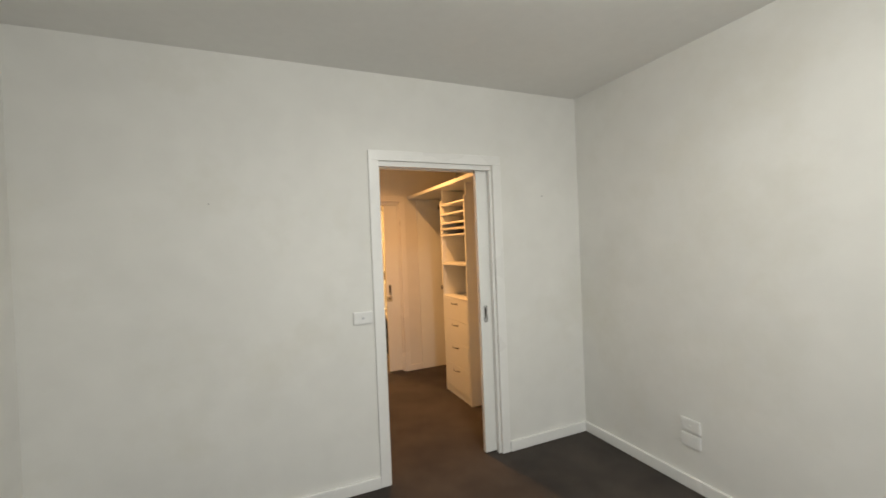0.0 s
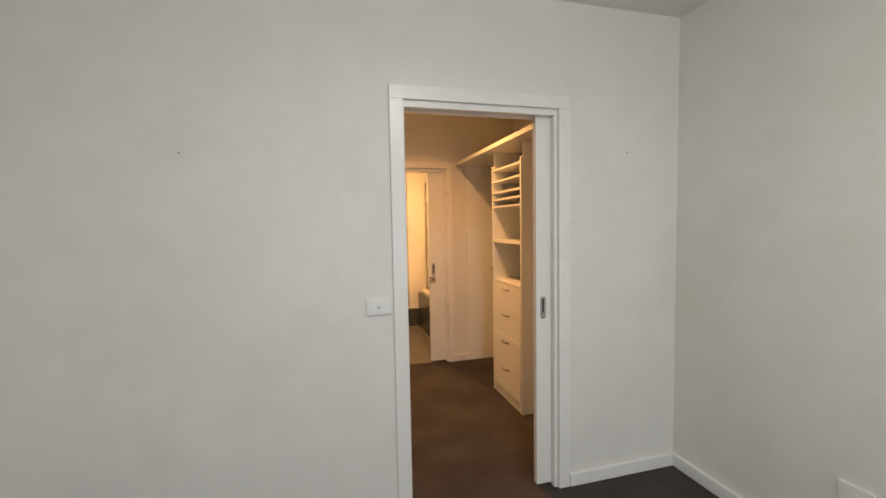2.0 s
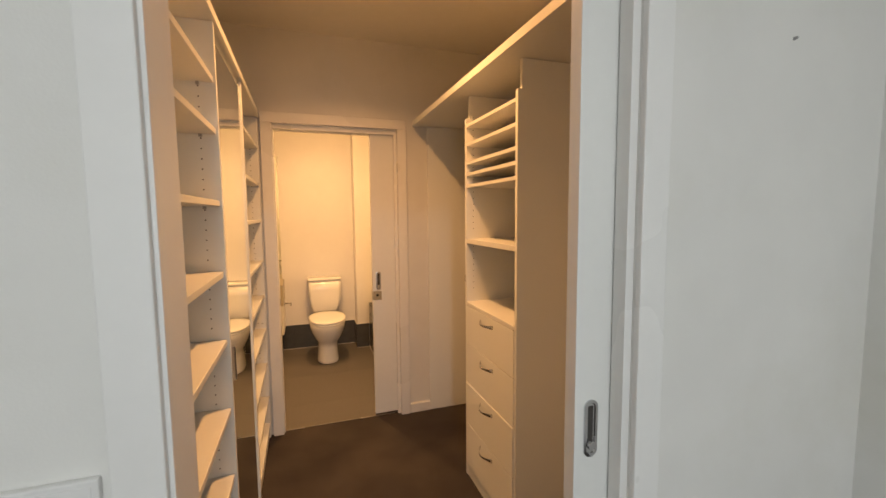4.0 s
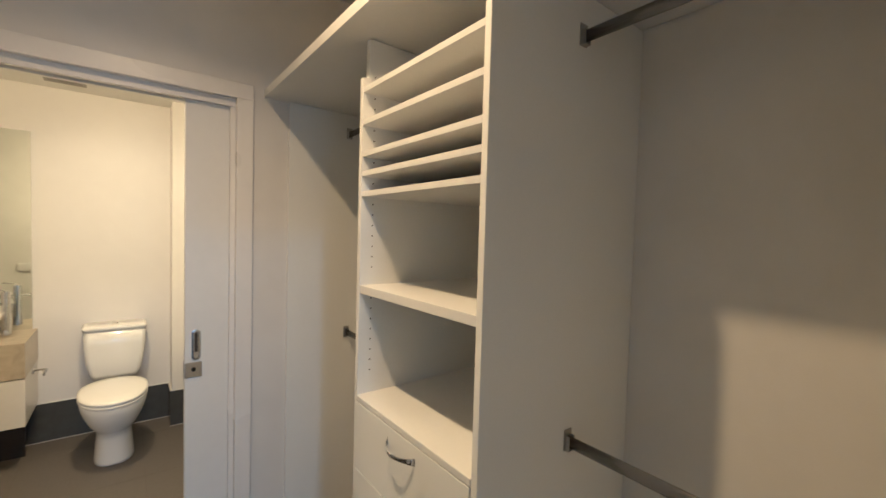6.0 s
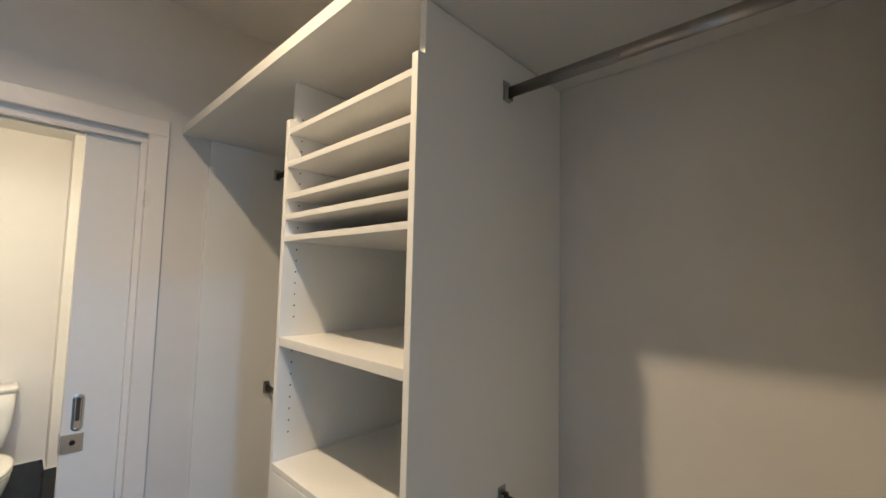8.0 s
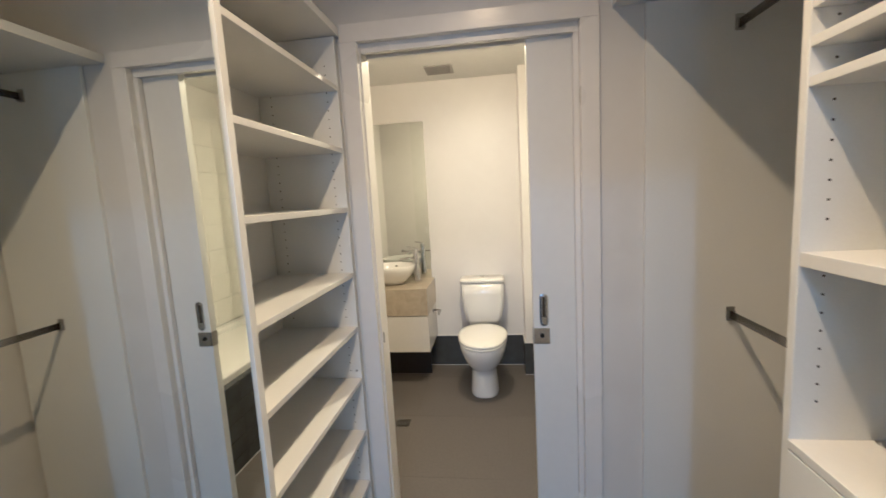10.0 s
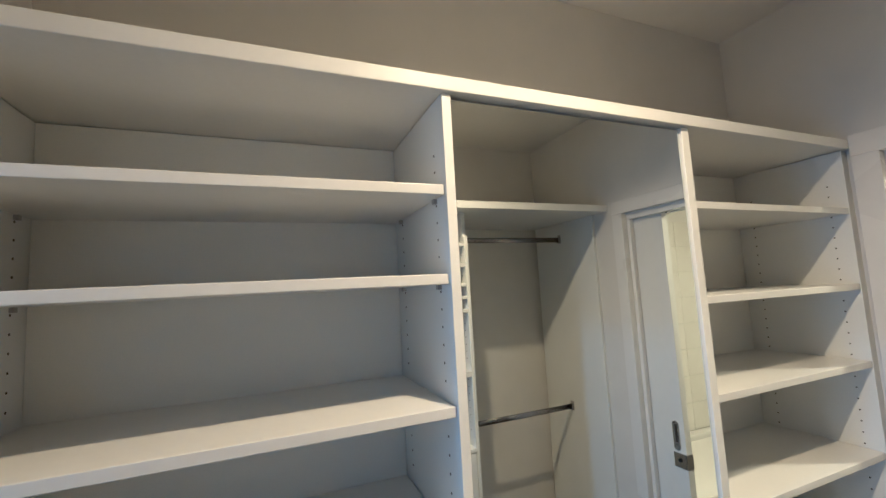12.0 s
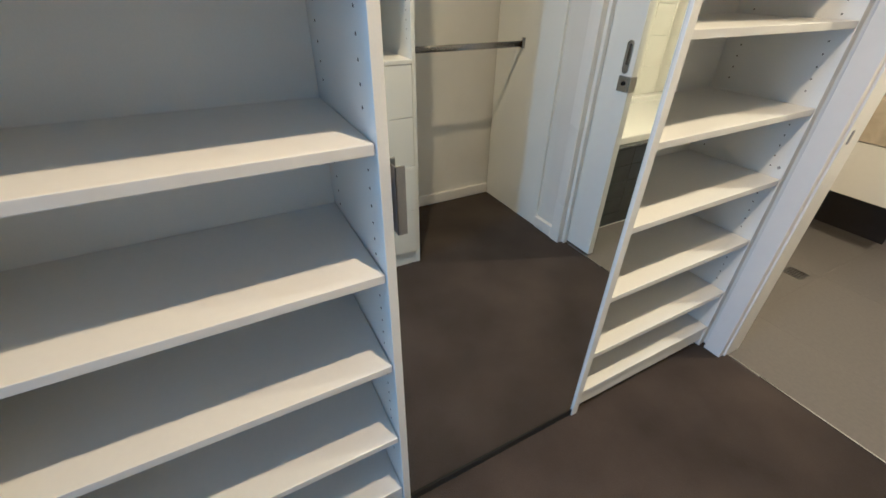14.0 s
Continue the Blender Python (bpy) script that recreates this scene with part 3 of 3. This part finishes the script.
for z0, z1, out in ((0.754, 0.959, 0.003), (0.536, 0.751, 0.003), (0.312, 0.533, 0.006), (0.076, 0.309, 0.006)):
    dr = box("drawer", (CX - out, CX + 0.45, CN[1] + 0.002, CF[0] - 0.002, z0, z1), BOARD, dc, bevel=0.0012)
    hz = z1 - 0.040
    # a bow with flat flared feet, slimmest in the middle
    rings = []
    for k in range(13):
        t = k / 12
        bow, side, tall = math.sin(math.pi * t), 0.0030, 0.0048 + 0.0058 * (2 * t - 1) ** 4
        cx, cy = CX - out - 0.001 - 0.031 * bow ** 0.8, 3.640 + 0.130 * t
        lean = math.cos(math.pi * t)
        rings.append([(cx - side * math.cos(a) * (1 - 0.6 * abs(lean)), cy + side * math.cos(a) * lean, hz + tall * math.sin(a)) for a in (2 * math.pi * n / 10 for n in range(10))])
    bm = bmesh.new()
    loft(bm, rings)
    part("handle", bm, CHROME, dr, "bowed chrome drawer handle", smooth=True)
for x in (CX + 0.04, XR - 0.09):
    peg_holes(dc, x, CN[1], 1.05, 1.95, 1, (1.328, 1.6))
    peg_holes(dc, x, CF[0], 1.05, 1.95, -1, (1.328, 1.6))

bm = bmesh.new()
add_box(bm, SHX, XR - 0.001, YR + 0.0195, YE - 0.001, 2.058, 2.092, bevel=0.0015)
hs = part("high_shelf", bm, EDGE)
tagged(hs, "long white high shelf above the rails and drawer cabinet", "shelf")
for y0, y1, lab in ((YR + 0.001, YR + 0.018, "white lining panel of the wardrobe beside the bedroom door"), (YE - 0.018, YE - 0.001, "white lining panel of the wardrobe on the end wall")):
    pn = box("lining_panel", (1.655 if y0 > 4 else 1.60, XR - 0.015, y0, y1, 0, 2.057), BOARD, bevel=0.001)
    tagged(pn, lab, "panel")


def hanging_rail(y0, y1, z, label, x=1.925):
    top = thing("hanging_rail", (x, (y0 + y1) / 2, z), label, "wardrobe rail", "wardrobe hanging rails")
    bm = bmesh.new()
    tube_path(bm, [(x, y0 + 0.002, z), (x, y1 - 0.002, z)], 0.0075, 0.015, 20)
    part("tube", bm, RAILM, top, smooth=True)
    for ys, s in ((y0, 1), (y1, -1)):
        bm = bmesh.new()
        lo, hi = sorted((ys, ys + s * 0.003))
        add_box(bm, x - 0.014, x + 0.014, lo, hi, z - 0.022, z + 0.030, bevel=0.001)
        lo, hi = sorted((ys + s * 0.003, ys + s * 0.014))
        add_box(bm, x - 0.011, x - 0.0085, lo, hi, z - 0.018, z + 0.016, bevel=0.0005)
        add_box(bm, x + 0.0085, x + 0.011, lo, hi, z - 0.018, z + 0.016, bevel=0.0005)
        add_box(bm, x - 0.011, x + 0.011, lo, hi, z - 0.0205, z - 0.0182, bevel=0.0005)
        part("end_socket", bm, SATIN, top, "metal rail end socket")


hanging_rail(YR + 0.018, CN[0], 1.953, "upper oval chrome hanging rail beside the drawer cabinet")
hanging_rail(YR + 0.018, CN[0], 0.979, "lower oval chrome hanging rail beside the drawer cabinet")
hanging_rail(CF[1], YE - 0.018, 1.958, "upper oval chrome hanging rail towards the end wall", 1.948)
hanging_rail(CF[1], YE - 0.018, 0.966, "lower oval chrome hanging rail towards the end wall", 1.948)


# ---- bathroom: toilet ----
TX = 1.0
toilet = thing("toilet", (TX, 6.25, 0), "white ceramic close-coupled toilet with a closed lid", "toilet")
bm = bmesh.new()
loft(bm, [oval(TX, 6.19, 0.0, 0.106, 0.195, 0.22, power=2.6), oval(TX, 6.19, 0.015, 0.104, 0.192, 0.22, power=2.6),
          oval(TX, 6.18, 0.08, 0.098, 0.176, 0.22, power=2.5), oval(TX, 6.17, 0.15, 0.093, 0.163, 0.22, power=2.4),
          oval(TX, 6.17, 0.185, 0.094, 0.166, 0.22, power=2.4), oval(TX, 6.16, 0.215, 0.108, 0.195, 0.23, power=2.3),
          oval(TX, 6.15, 0.255, 0.130, 0.232, 0.24, power=2.3), oval(TX, 6.14, 0.305, 0.152, 0.264, 0.26, power=2.2),
          oval(TX, 6.13, 0.36, 0.168, 0.284, 0.28, power=2.2), oval(TX, 6.13, 0.395, 0.172, 0.290, 0.28, power=2.2),
          oval(TX, 6.13, 0.402, 0.168, 0.286, 0.276, power=2.2)])
part("pan", bm, PORCELAIN, toilet, smooth=True)
bm = bmesh.new()
loft(bm, [oval(TX, 6.13, 0.403, 0.172, 0.292, 0.20, power=2.2), oval(TX, 6.13, 0.408, 0.177, 0.297, 0.205, power=2.2),
          oval(TX, 6.13, 0.418, 0.177, 0.297, 0.205, power=2.2), oval(TX, 6.13, 0.421, 0.172, 0.292, 0.20, power=2.2)])
part("seat", bm, SEAT, toilet, "white plastic seat ring", smooth=True)
bm = bmesh.new()
loft(bm, [oval(TX, 6.13, 0.424, 0.172, 0.292, 0.21, power=2.2), oval(TX, 6.13, 0.428, 0.178, 0.298, 0.215, power=2.2),
          oval(TX, 6.13, 0.440, 0.176, 0.296, 0.213, power=2.2), oval(TX, 6.13, 0.446, 0.160, 0.275, 0.20, power=2.2),
          oval(TX, 6.13, 0.449, 0.10, 0.19, 0.15, power=2.2)])
part("lid", bm, SEAT, toilet, "closed white plastic lid", smooth=True)


def rounded_rect(cx, y0, y1, z, hw, r=0.03, n=6):
    pts = []
    for sx, sy, a0 in ((1, 1, 0), (-1, 1, 90), (-1, -1, 180), (1, -1, 270)):
        for k in range(n + 1):
            t = radians(a0 + 90 * k / n)
            pts.append((cx + sx * (hw - r) + r * math.cos(t), (y1 if sy > 0 else y0) - sy * r + r * math.sin(t), z))
    return pts


bm = bmesh.new()
loft(bm, [rounded_rect(TX, 6.44, 6.592, 0.403, 0.120), rounded_rect(TX, 6.435, 6.592, 0.44, 0.135), rounded_rect(TX, 6.42, 6.592, 0.53, 0.158),
          rounded_rect(TX, 6.415, 6.592, 0.65, 0.168), rounded_rect(TX, 6.412, 6.592, 0.752, 0.168)])
part("cistern", bm, PORCELAIN, toilet, "white ceramic cistern tapering downwards", smooth=True)
bm = bmesh.new()
loft(bm, [rounded_rect(TX, 6.404, 6.594, 0.754, 0.175), rounded_rect(TX, 6.402, 6.594, 0.769, 0.176), rounded_rect(TX, 6.404, 6.594, 0.777, 0.174), rounded_rect(TX, 6.42, 6.585, 0.783, 0.160)])
part("cistern_lid", bm, PORCELAIN, toilet, "slightly domed cistern lid", smooth=True)
bm = bmesh.new()
bmesh.ops.create_cone(bm, cap_ends=True, segments=20, radius1=0.020, radius2=0.018, depth=0.008, matrix=pose(TX, 6.50, 0.785))
part("flush_button", bm, CHROME, toilet, "round chrome flush button")

# ---- bathroom: vanity, basin, tap, mirror ----
VX0, VX1, VY = -0.249, 0.594, 6.17
van = thing("vanity_cabinet", (0.17, 6.38, 0.3), "pale wall-hung vanity cabinet under a stone top", "vanity")
box("carcass", (VX0, VX1, VY + 0.018, 6.599, 0.280, 0.564), VANITY, van, bevel=0.001)
box("drawer_front", (0.172, VX1, VY, VY + 0.0175, 0.280, 0.560), VANITY, van, bevel=0.0015)
box("drawer_front", (VX0, 0.168, VY, VY + 0.0175, 0.280, 0.560), VANITY, van, bevel=0.0015)
# added black sheet: the deep shade below the wall-hung vanity
under_vanity = box("under_vanity_shade", (VX0 + 0.004, 0.556, 6.420, 6.438, 0.0005, 0.2785), VANITY_SHADE, van, "black sheet standing for the shade below the vanity")
top_ob = box("stone_top", (VX0, VX1 + 0.002, VY - 0.004, 6.599, 0.566, 0.774), STONE, van, bevel=0.002)
tagged(top_ob, "thick beige travertine top with a deep front edge")

basin = thing("vessel_basin", (0.31, 6.37, 0.775), "white round ceramic bowl basin standing on the stone top", "basin")
bm = bmesh.new()


def circ(z, r):
    return [(0.29 + 1.05 * r * math.cos(2 * math.pi * k / 40), 6.375 + 0.92 * r * math.sin(2 * math.pi * k / 40), z) for k in range(40)]


loft(bm, [circ(0.775, 0.075), circ(0.800, 0.100), circ(0.840, 0.142), circ(0.890, 0.170), circ(0.925, 0.178), circ(0.929, 0.176),
          circ(0.926, 0.170), circ(0.890, 0.160), circ(0.850, 0.130), circ(0.825, 0.08), circ(0.820, 0.02)])
part("bowl", bm, PORCELAIN, basin, smooth=True)
bm = bmesh.new()
bmesh.ops.create_cone(bm, cap_ends=True, segments=20, radius1=0.022, radius2=0.022, depth=0.004, matrix=pose(0.29, 6.375, 0.823))
part("waste", bm, CHROME, basin, "round chrome waste")
bm = bmesh.new()
bmesh.ops.create_cone(bm, cap_ends=True, segments=16, radius1=0.010, radius2=0.010, depth=0.004, matrix=pose(0.29, 6.524, 0.893, 78))
part("overflow_hole", bm, DARK, basin, "small dark overflow hole")

tap = thing("basin_mixer", (0.480, 6.42, 0.774), "tall chrome column basin mixer with a spout over the bowl", "tap")
bm = bmesh.new()
bmesh.ops.create_cone(bm, cap_ends=True, segments=24, radius1=0.024, radius2=0.022, depth=0.265, matrix=pose(0.480, 6.42, 0.9155))
part("column", bm, CHROME, tap)
bm = bmesh.new()
tube_path(bm, [(0.475, 6.42, 0.975), (0.42, 6.41, 0.972), (0.355, 6.40, 0.966), (0.350, 6.40, 0.955)], 0.014, 0.009, 12)
part("spout", bm, CHROME, tap, smooth=True)
bm = bmesh.new()
tube_path(bm, [(0.480, 6.42, 1.052), (0.46, 6.415, 1.060), (0.41, 6.405, 1.066)], 0.007, 0.004, 10)
part("lever", bm, CHROME, tap, smooth=True)

mir = thing("bathroom_mirror", (0.17, 6.59, 1.4), "tall frameless mirror on the wall above the vanity", "mirror")
box("mirror_backing", (VX0 + 0.002, 0.571, 6.592, 6.5985, 0.777, 2.061), GREYPLASTIC, mir)
box("mirror_glass", (VX0, 0.573, 6.586, 6.592, 0.776, 2.063), MIRROR, mir)

holder = thing("toilet_roll_holder", (VX1, 6.36, 0.56), "empty chrome toilet roll holder on the side of the vanity", "toilet roll holder")
bm = bmesh.new()
tube_path(bm, [(VX1 + 0.003, 6.40, 0.545), (VX1 + 0.06, 6.40, 0.545), (VX1 + 0.066, 6.394, 0.545), (VX1 + 0.068, 6.27, 0.545), (VX1 + 0.068, 6.262, 0.552), (VX1 + 0.068, 6.26, 0.575)], 0.006, 0.006, 10, up=(0.1, 0.1, 1))
part("arm", bm, CHROME, holder, smooth=True)
bm = bmesh.new()
bmesh.ops.create_cone(bm, cap_ends=True, segments=20, radius1=0.022, radius2=0.020, depth=0.006, matrix=pose(VX1 + 0.0055, 6.40, 0.545, 0, 90))
part("wall_rose", bm, CHROME, holder)

trail = thing("towel_rail", (0.2, 4.96, 0.80), "slim chrome towel rail on the wall beside the door", "towel rail")
bm = bmesh.new()
tube_path(bm, [(-0.06, 4.965, 0.80), (0.50, 4.965, 0.80)], 0.008, 0.008, 12)
part("bar", bm, CHROME, trail, smooth=True)
for px in (-0.05, 0.49):
    bm = bmesh.new()
    bmesh.ops.create_cone(bm, cap_ends=True, segments=20, radius1=0.018, radius2=0.012, depth=0.065, matrix=pose(px, 4.933, 0.80, -90))
    part("bracket", bm, CHROME, trail)

# ---- bathroom: bath, screen and shower ----
BX = 1.455
bath = thing("bathtub", (1.85, 5.65, 0), "white acrylic bathtub set behind a dark tiled front", "bathtub")
bm = bmesh.new()
by0, by1, bx1 = YBA + 0.001, 6.398, XR - 0.001


def brect(z, dx0, dx1, dy, r):
    pts = []
    x0, x1, y0, y1 = BX + dx0, bx1 - dx1, by0 + dy, by1 - dy
    for sx, sy, a0 in ((1, 1, 0), (-1, 1, 90), (-1, -1, 180), (1, -1, 270)):
        for k in range(7):
            t = radians(a0 + 15 * k)
            pts.append(((x1 - r if sx > 0 else x0 + r) + r * math.cos(t), (y1 - r if sy > 0 else y0 + r) + r * math.sin(t), z))
    return pts


loft(bm, [brect(0.491, 0.045, 0.001, 0.001, 0.01), brect(0.524, 0.045, 0.001, 0.001, 0.01), brect(0.530, 0.050, 0.004, 0.004, 0.01),
          brect(0.530, 0.175, 0.06, 0.07, 0.08), brect(0.518, 0.185, 0.07, 0.10, 0.08), brect(0.20, 0.215, 0.12, 0.26, 0.1), brect(0.14, 0.25, 0.16, 0.32, 0.1)], True, True)
part("tub", bm, ACRYLIC, bath, smooth=False)
ledge = structure(box("bath_surround", (BX + 0.010, BX + 0.09, by0, by1, 0.0, 0.482), PALEGROUT), "rendered upstand below the bath edge")

scr = thing("shower_screen", (1.59, 6.0, 0.531), "framed glass shower screen standing on the bath edge", "shower screen")
sx = 1.590
for y0, y1 in ((5.86, 6.39),):
    pane = boxes("screen_frame", [(sx - 0.012, sx + 0.012, y0, y0 + 0.018, 0.532, 2.055), (sx - 0.012, sx + 0.012, y1 - 0.018, y1, 0.532, 2.055),
                                  (sx - 0.012, sx + 0.012, y0 + 0.018, y1 - 0.018, 0.532, 0.550), (sx - 0.012, sx + 0.012, y0 + 0.018, y1 - 0.018, 2.037, 2.055)], SATIN, scr, "satin aluminium screen frame", bevel=0.001)
    gl = box("pane", (sx - 0.003, sx + 0.003, y0 + 0.017, y1 - 0.017, 0.549, 2.038), GLASS, pane, "clear glass pane")
    gl.visible_shadow = False
sh = thing("shower_mixer", (1.66, 6.40, 1.05), "round chrome shower mixer on the end wall", "tap")
bm = bmesh.new()
bmesh.ops.create_cone(bm, cap_ends=True, segments=28, radius1=0.075, radius2=0.070, depth=0.010, matrix=pose(1.68, 6.394, 1.05, 90))
part("wall_plate", bm, CHROME, sh)
bm = bmesh.new()
bmesh.ops.create_cone(bm, cap_ends=True, segments=20, radius1=0.024, radius2=0.020, depth=0.06, matrix=pose(1.68, 6.36, 1.05, 90))
add_box(bm, 1.672, 1.688, 6.325, 6.337, 0.95, 1.05, bevel=0.003)
part("lever", bm, CHROME, sh)
rose = thing("shower_arm_set", (1.84, 6.3, 1.97), "round chrome shower head on a short wall arm", "shower head")
bm = bmesh.new()
tube_path(bm, [(1.84, 6.395, 2.02), (1.84, 6.30, 2.03), (1.84, 6.22, 1.99)], 0.010, 0.010, 12)
part("arm", bm, CHROME, rose, smooth=True)
bm = bmesh.new()
bmesh.ops.create_cone(bm, cap_ends=True, segments=24, radius1=0.05, radius2=0.02, depth=0.04, matrix=pose(1.84, 6.205, 1.965, -25))
part("rose", bm, CHROME, rose)
rail2 = thing("towel_rail", (1.6, 6.36, 1.235), "slim chrome bar on the end wall inside the shower", "towel rail")
bm = bmesh.new()
tube_path(bm, [(1.62, 6.36, 1.235), (2.10, 6.36, 1.235)], 0.007, 0.007, 12)
part("bar", bm, CHROME, rail2, smooth=True)
for px in (1.63, 2.09):
    bm = bmesh.new()
    bmesh.ops.create_cone(bm, cap_ends=True, segments=20, radius1=0.02, radius2=0.012, depth=0.042, matrix=pose(px, 6.378, 1.235, 90))
    part("bracket", bm, CHROME, rail2)

vent = thing("ceiling_vent", (0.76, 6.32, CZB), "square grey louvred exhaust vent in the bathroom ceiling", "vent")
boxes("vent_frame", [(0.66, 0.86, 6.22, 6.24, CZB - 0.008, CZB - 0.0005), (0.66, 0.86, 6.40, 6.42, CZB - 0.008, CZB - 0.0005),
                     (0.66, 0.68, 6.24, 6.40, CZB - 0.008, CZB - 0.0005), (0.84, 0.86, 6.24, 6.40, CZB - 0.008, CZB - 0.0005)], GRILLE, vent, bevel=0.001)
box("vent_backing", (0.68, 0.84, 6.24, 6.40, CZB - 0.002, CZB - 0.0005), DARK, vent)
for k in range(8):
    box("slat", (0.681, 0.839, 6.245 + 0.02 * k, 6.257 + 0.02 * k, CZB - 0.007, CZB - 0.003), GRILLE, vent)

DX0, DX1, DY0, DY1 = 0.430, 0.520, 5.615, 5.705
drain = thing("floor_drain", (0.475, 5.66, 0), "square metal floor drain grate in the tiles", "drain")
boxes("grate_frame", [(DX0, DX1, DY0, DY0 + 0.007, 0.0, 0.003), (DX0, DX1, DY1 - 0.007, DY1, 0.0, 0.003), (DX0, DX0 + 0.007, DY0 + 0.007, DY1 - 0.007, 0.0, 0.003), (DX1 - 0.007, DX1, DY0 + 0.007, DY1 - 0.007, 0.0, 0.003)], GRATE, drain)
box("grate_well", (DX0 + 0.007, DX1 - 0.007, DY0 + 0.007, DY1 - 0.007, 0.0, 0.0012), DARK, drain)
for k in range(6):
    box("grate_bar", (DX0 + 0.0095 + 0.0125 * k, DX0 + 0.0185 + 0.0125 * k, DY0 + 0.009, DY1 - 0.009, 0.0013, 0.0028), GRATE, drain)


# ---- tiles ----
def tile_run(parent_name, label, tiles, mat):
    """Single tiles under one Empty; tiles are (x0, x1, y0, y1, z0, z1)."""
    root = tagged(new(parent_name), label, kind="structure")
    cache = {}
    for x0, x1, y0, y1, z0, z1 in tiles:
        size = (round(x1 - x0, 4), round(y1 - y0, 4), round(z1 - z0, 4))
        if size not in cache:
            bm = bmesh.new()
            add_box(bm, 0, size[0], 0, size[1], 0, size[2], bevel=0.0012 if min(size) > 0.004 else 0.0004)
            me = bpy.data.meshes.new("tile")
            bmesh.ops.recalc_face_normals(bm, faces=bm.faces)
            bm.to_mesh(me)
            bm.free()
            me.materials.append(mat)
            cache[size] = me
        ob = new("tile", cache[size])
        ob.location = (x0, y0, z0)
        ob.parent = root
    return root


def grid(lo, hi, start, step, joint):
    """Spans of the tiles that cover lo..hi, cut at both ends."""
    out, s = [], start
    while s < hi:
        a, b = max(s + joint / 2, lo), min(s + step - joint / 2, hi)
        if b - a > 0.01:
            out.append((a, b))
        s += step
    return out


floor_tiles = [(x0, x1, y0, y1, -0.0011, 0.0005) for x0, x1 in grid(-0.249, BX - 0.001, -0.65, 0.6, 0.002) for y0, y1 in grid(YE + 0.025, YT - 0.001, 4.55, 0.6, 0.002)]
tile_run("floor_tiles", "large square grey porcelain floor tiles with thin joints", floor_tiles, FLOORTILE)
skirt = [(x0, x1, YT - 0.010, YT - 0.0005, 0.001, 0.26) for x0, x1 in grid(-0.249, 1.326, -0.25, 0.6, 0.003)]
skirt += [(1.317, 1.3275, 6.401, YT - 0.011, 0.001, 0.26)]
skirt += [(x0, x1, 6.390, 6.3995, 0.001, 0.26) for x0, x1 in grid(1.317, BX - 0.002, 1.317, 0.6, 0.003)]
tile_run("skirting_tiles", "dark grey glazed skirting tiles round the bathroom wall", skirt, DARKTILE)
front = []
for z0, z1 in (grid(0.002, 0.480, -0.019, 0.1, 0.004)):
    for y0, y1 in grid(YBA + 0.001, 6.388, YBA - 0.04, 0.2, 0.004):
        front.append((BX, BX + 0.0095, y0, y1, z0, z1))
front += [(BX, BX + 0.044, y0, y1, 0.4825, 0.4905) for y0, y1 in grid(YBA + 0.001, 6.388, YBA, 0.2, 0.004)]
tile_run("bath_front_tiles", "dark grey glazed brick-shaped tiles facing the bath", front, DARKTILE)
structure(boxes("tile_sealant", [(0.586, 1.316, YT - 0.011, YT - 0.001, 0.2605, 0.2645), (1.316, BX, 6.389, 6.399, 0.2605, 0.2645), (1.3165, 1.3275, 6.40, YT - 0.012, 0.2605, 0.2645),
                                 (0.0, 1.315, YT - 0.014, YT - 0.0105, 0.0006, 0.003), (1.318, BX, 6.386, 6.3895, 0.0006, 0.003), (BX - 0.004, BX - 0.0005, YBA + 0.1, 6.388, 0.0006, 0.003)], SILICONE), "thin white sealant line along the tile edges")

# cream tiles on the walls round the bath
cream = [(XR - 0.0065, XR - 0.0005, y0, y1, z0, z1) for y0, y1 in grid(YBA + 0.001, 6.398, YBA, 0.2, 0.003) for z0, z1 in grid(0.532, 2.130, 0.532, 0.2, 0.003)]
cream += [(x0, x1, 6.3925, 6.3995, z0, z1) for x0, x1 in grid(1.60, XR - 0.008, 1.60, 0.2, 0.003) for z0, z1 in grid(0.532, 2.130, 0.532, 0.2, 0.003)]
tile_run("bath_wall_tiles", "cream glazed square wall tiles round the bath", cream, CREAMTILE)
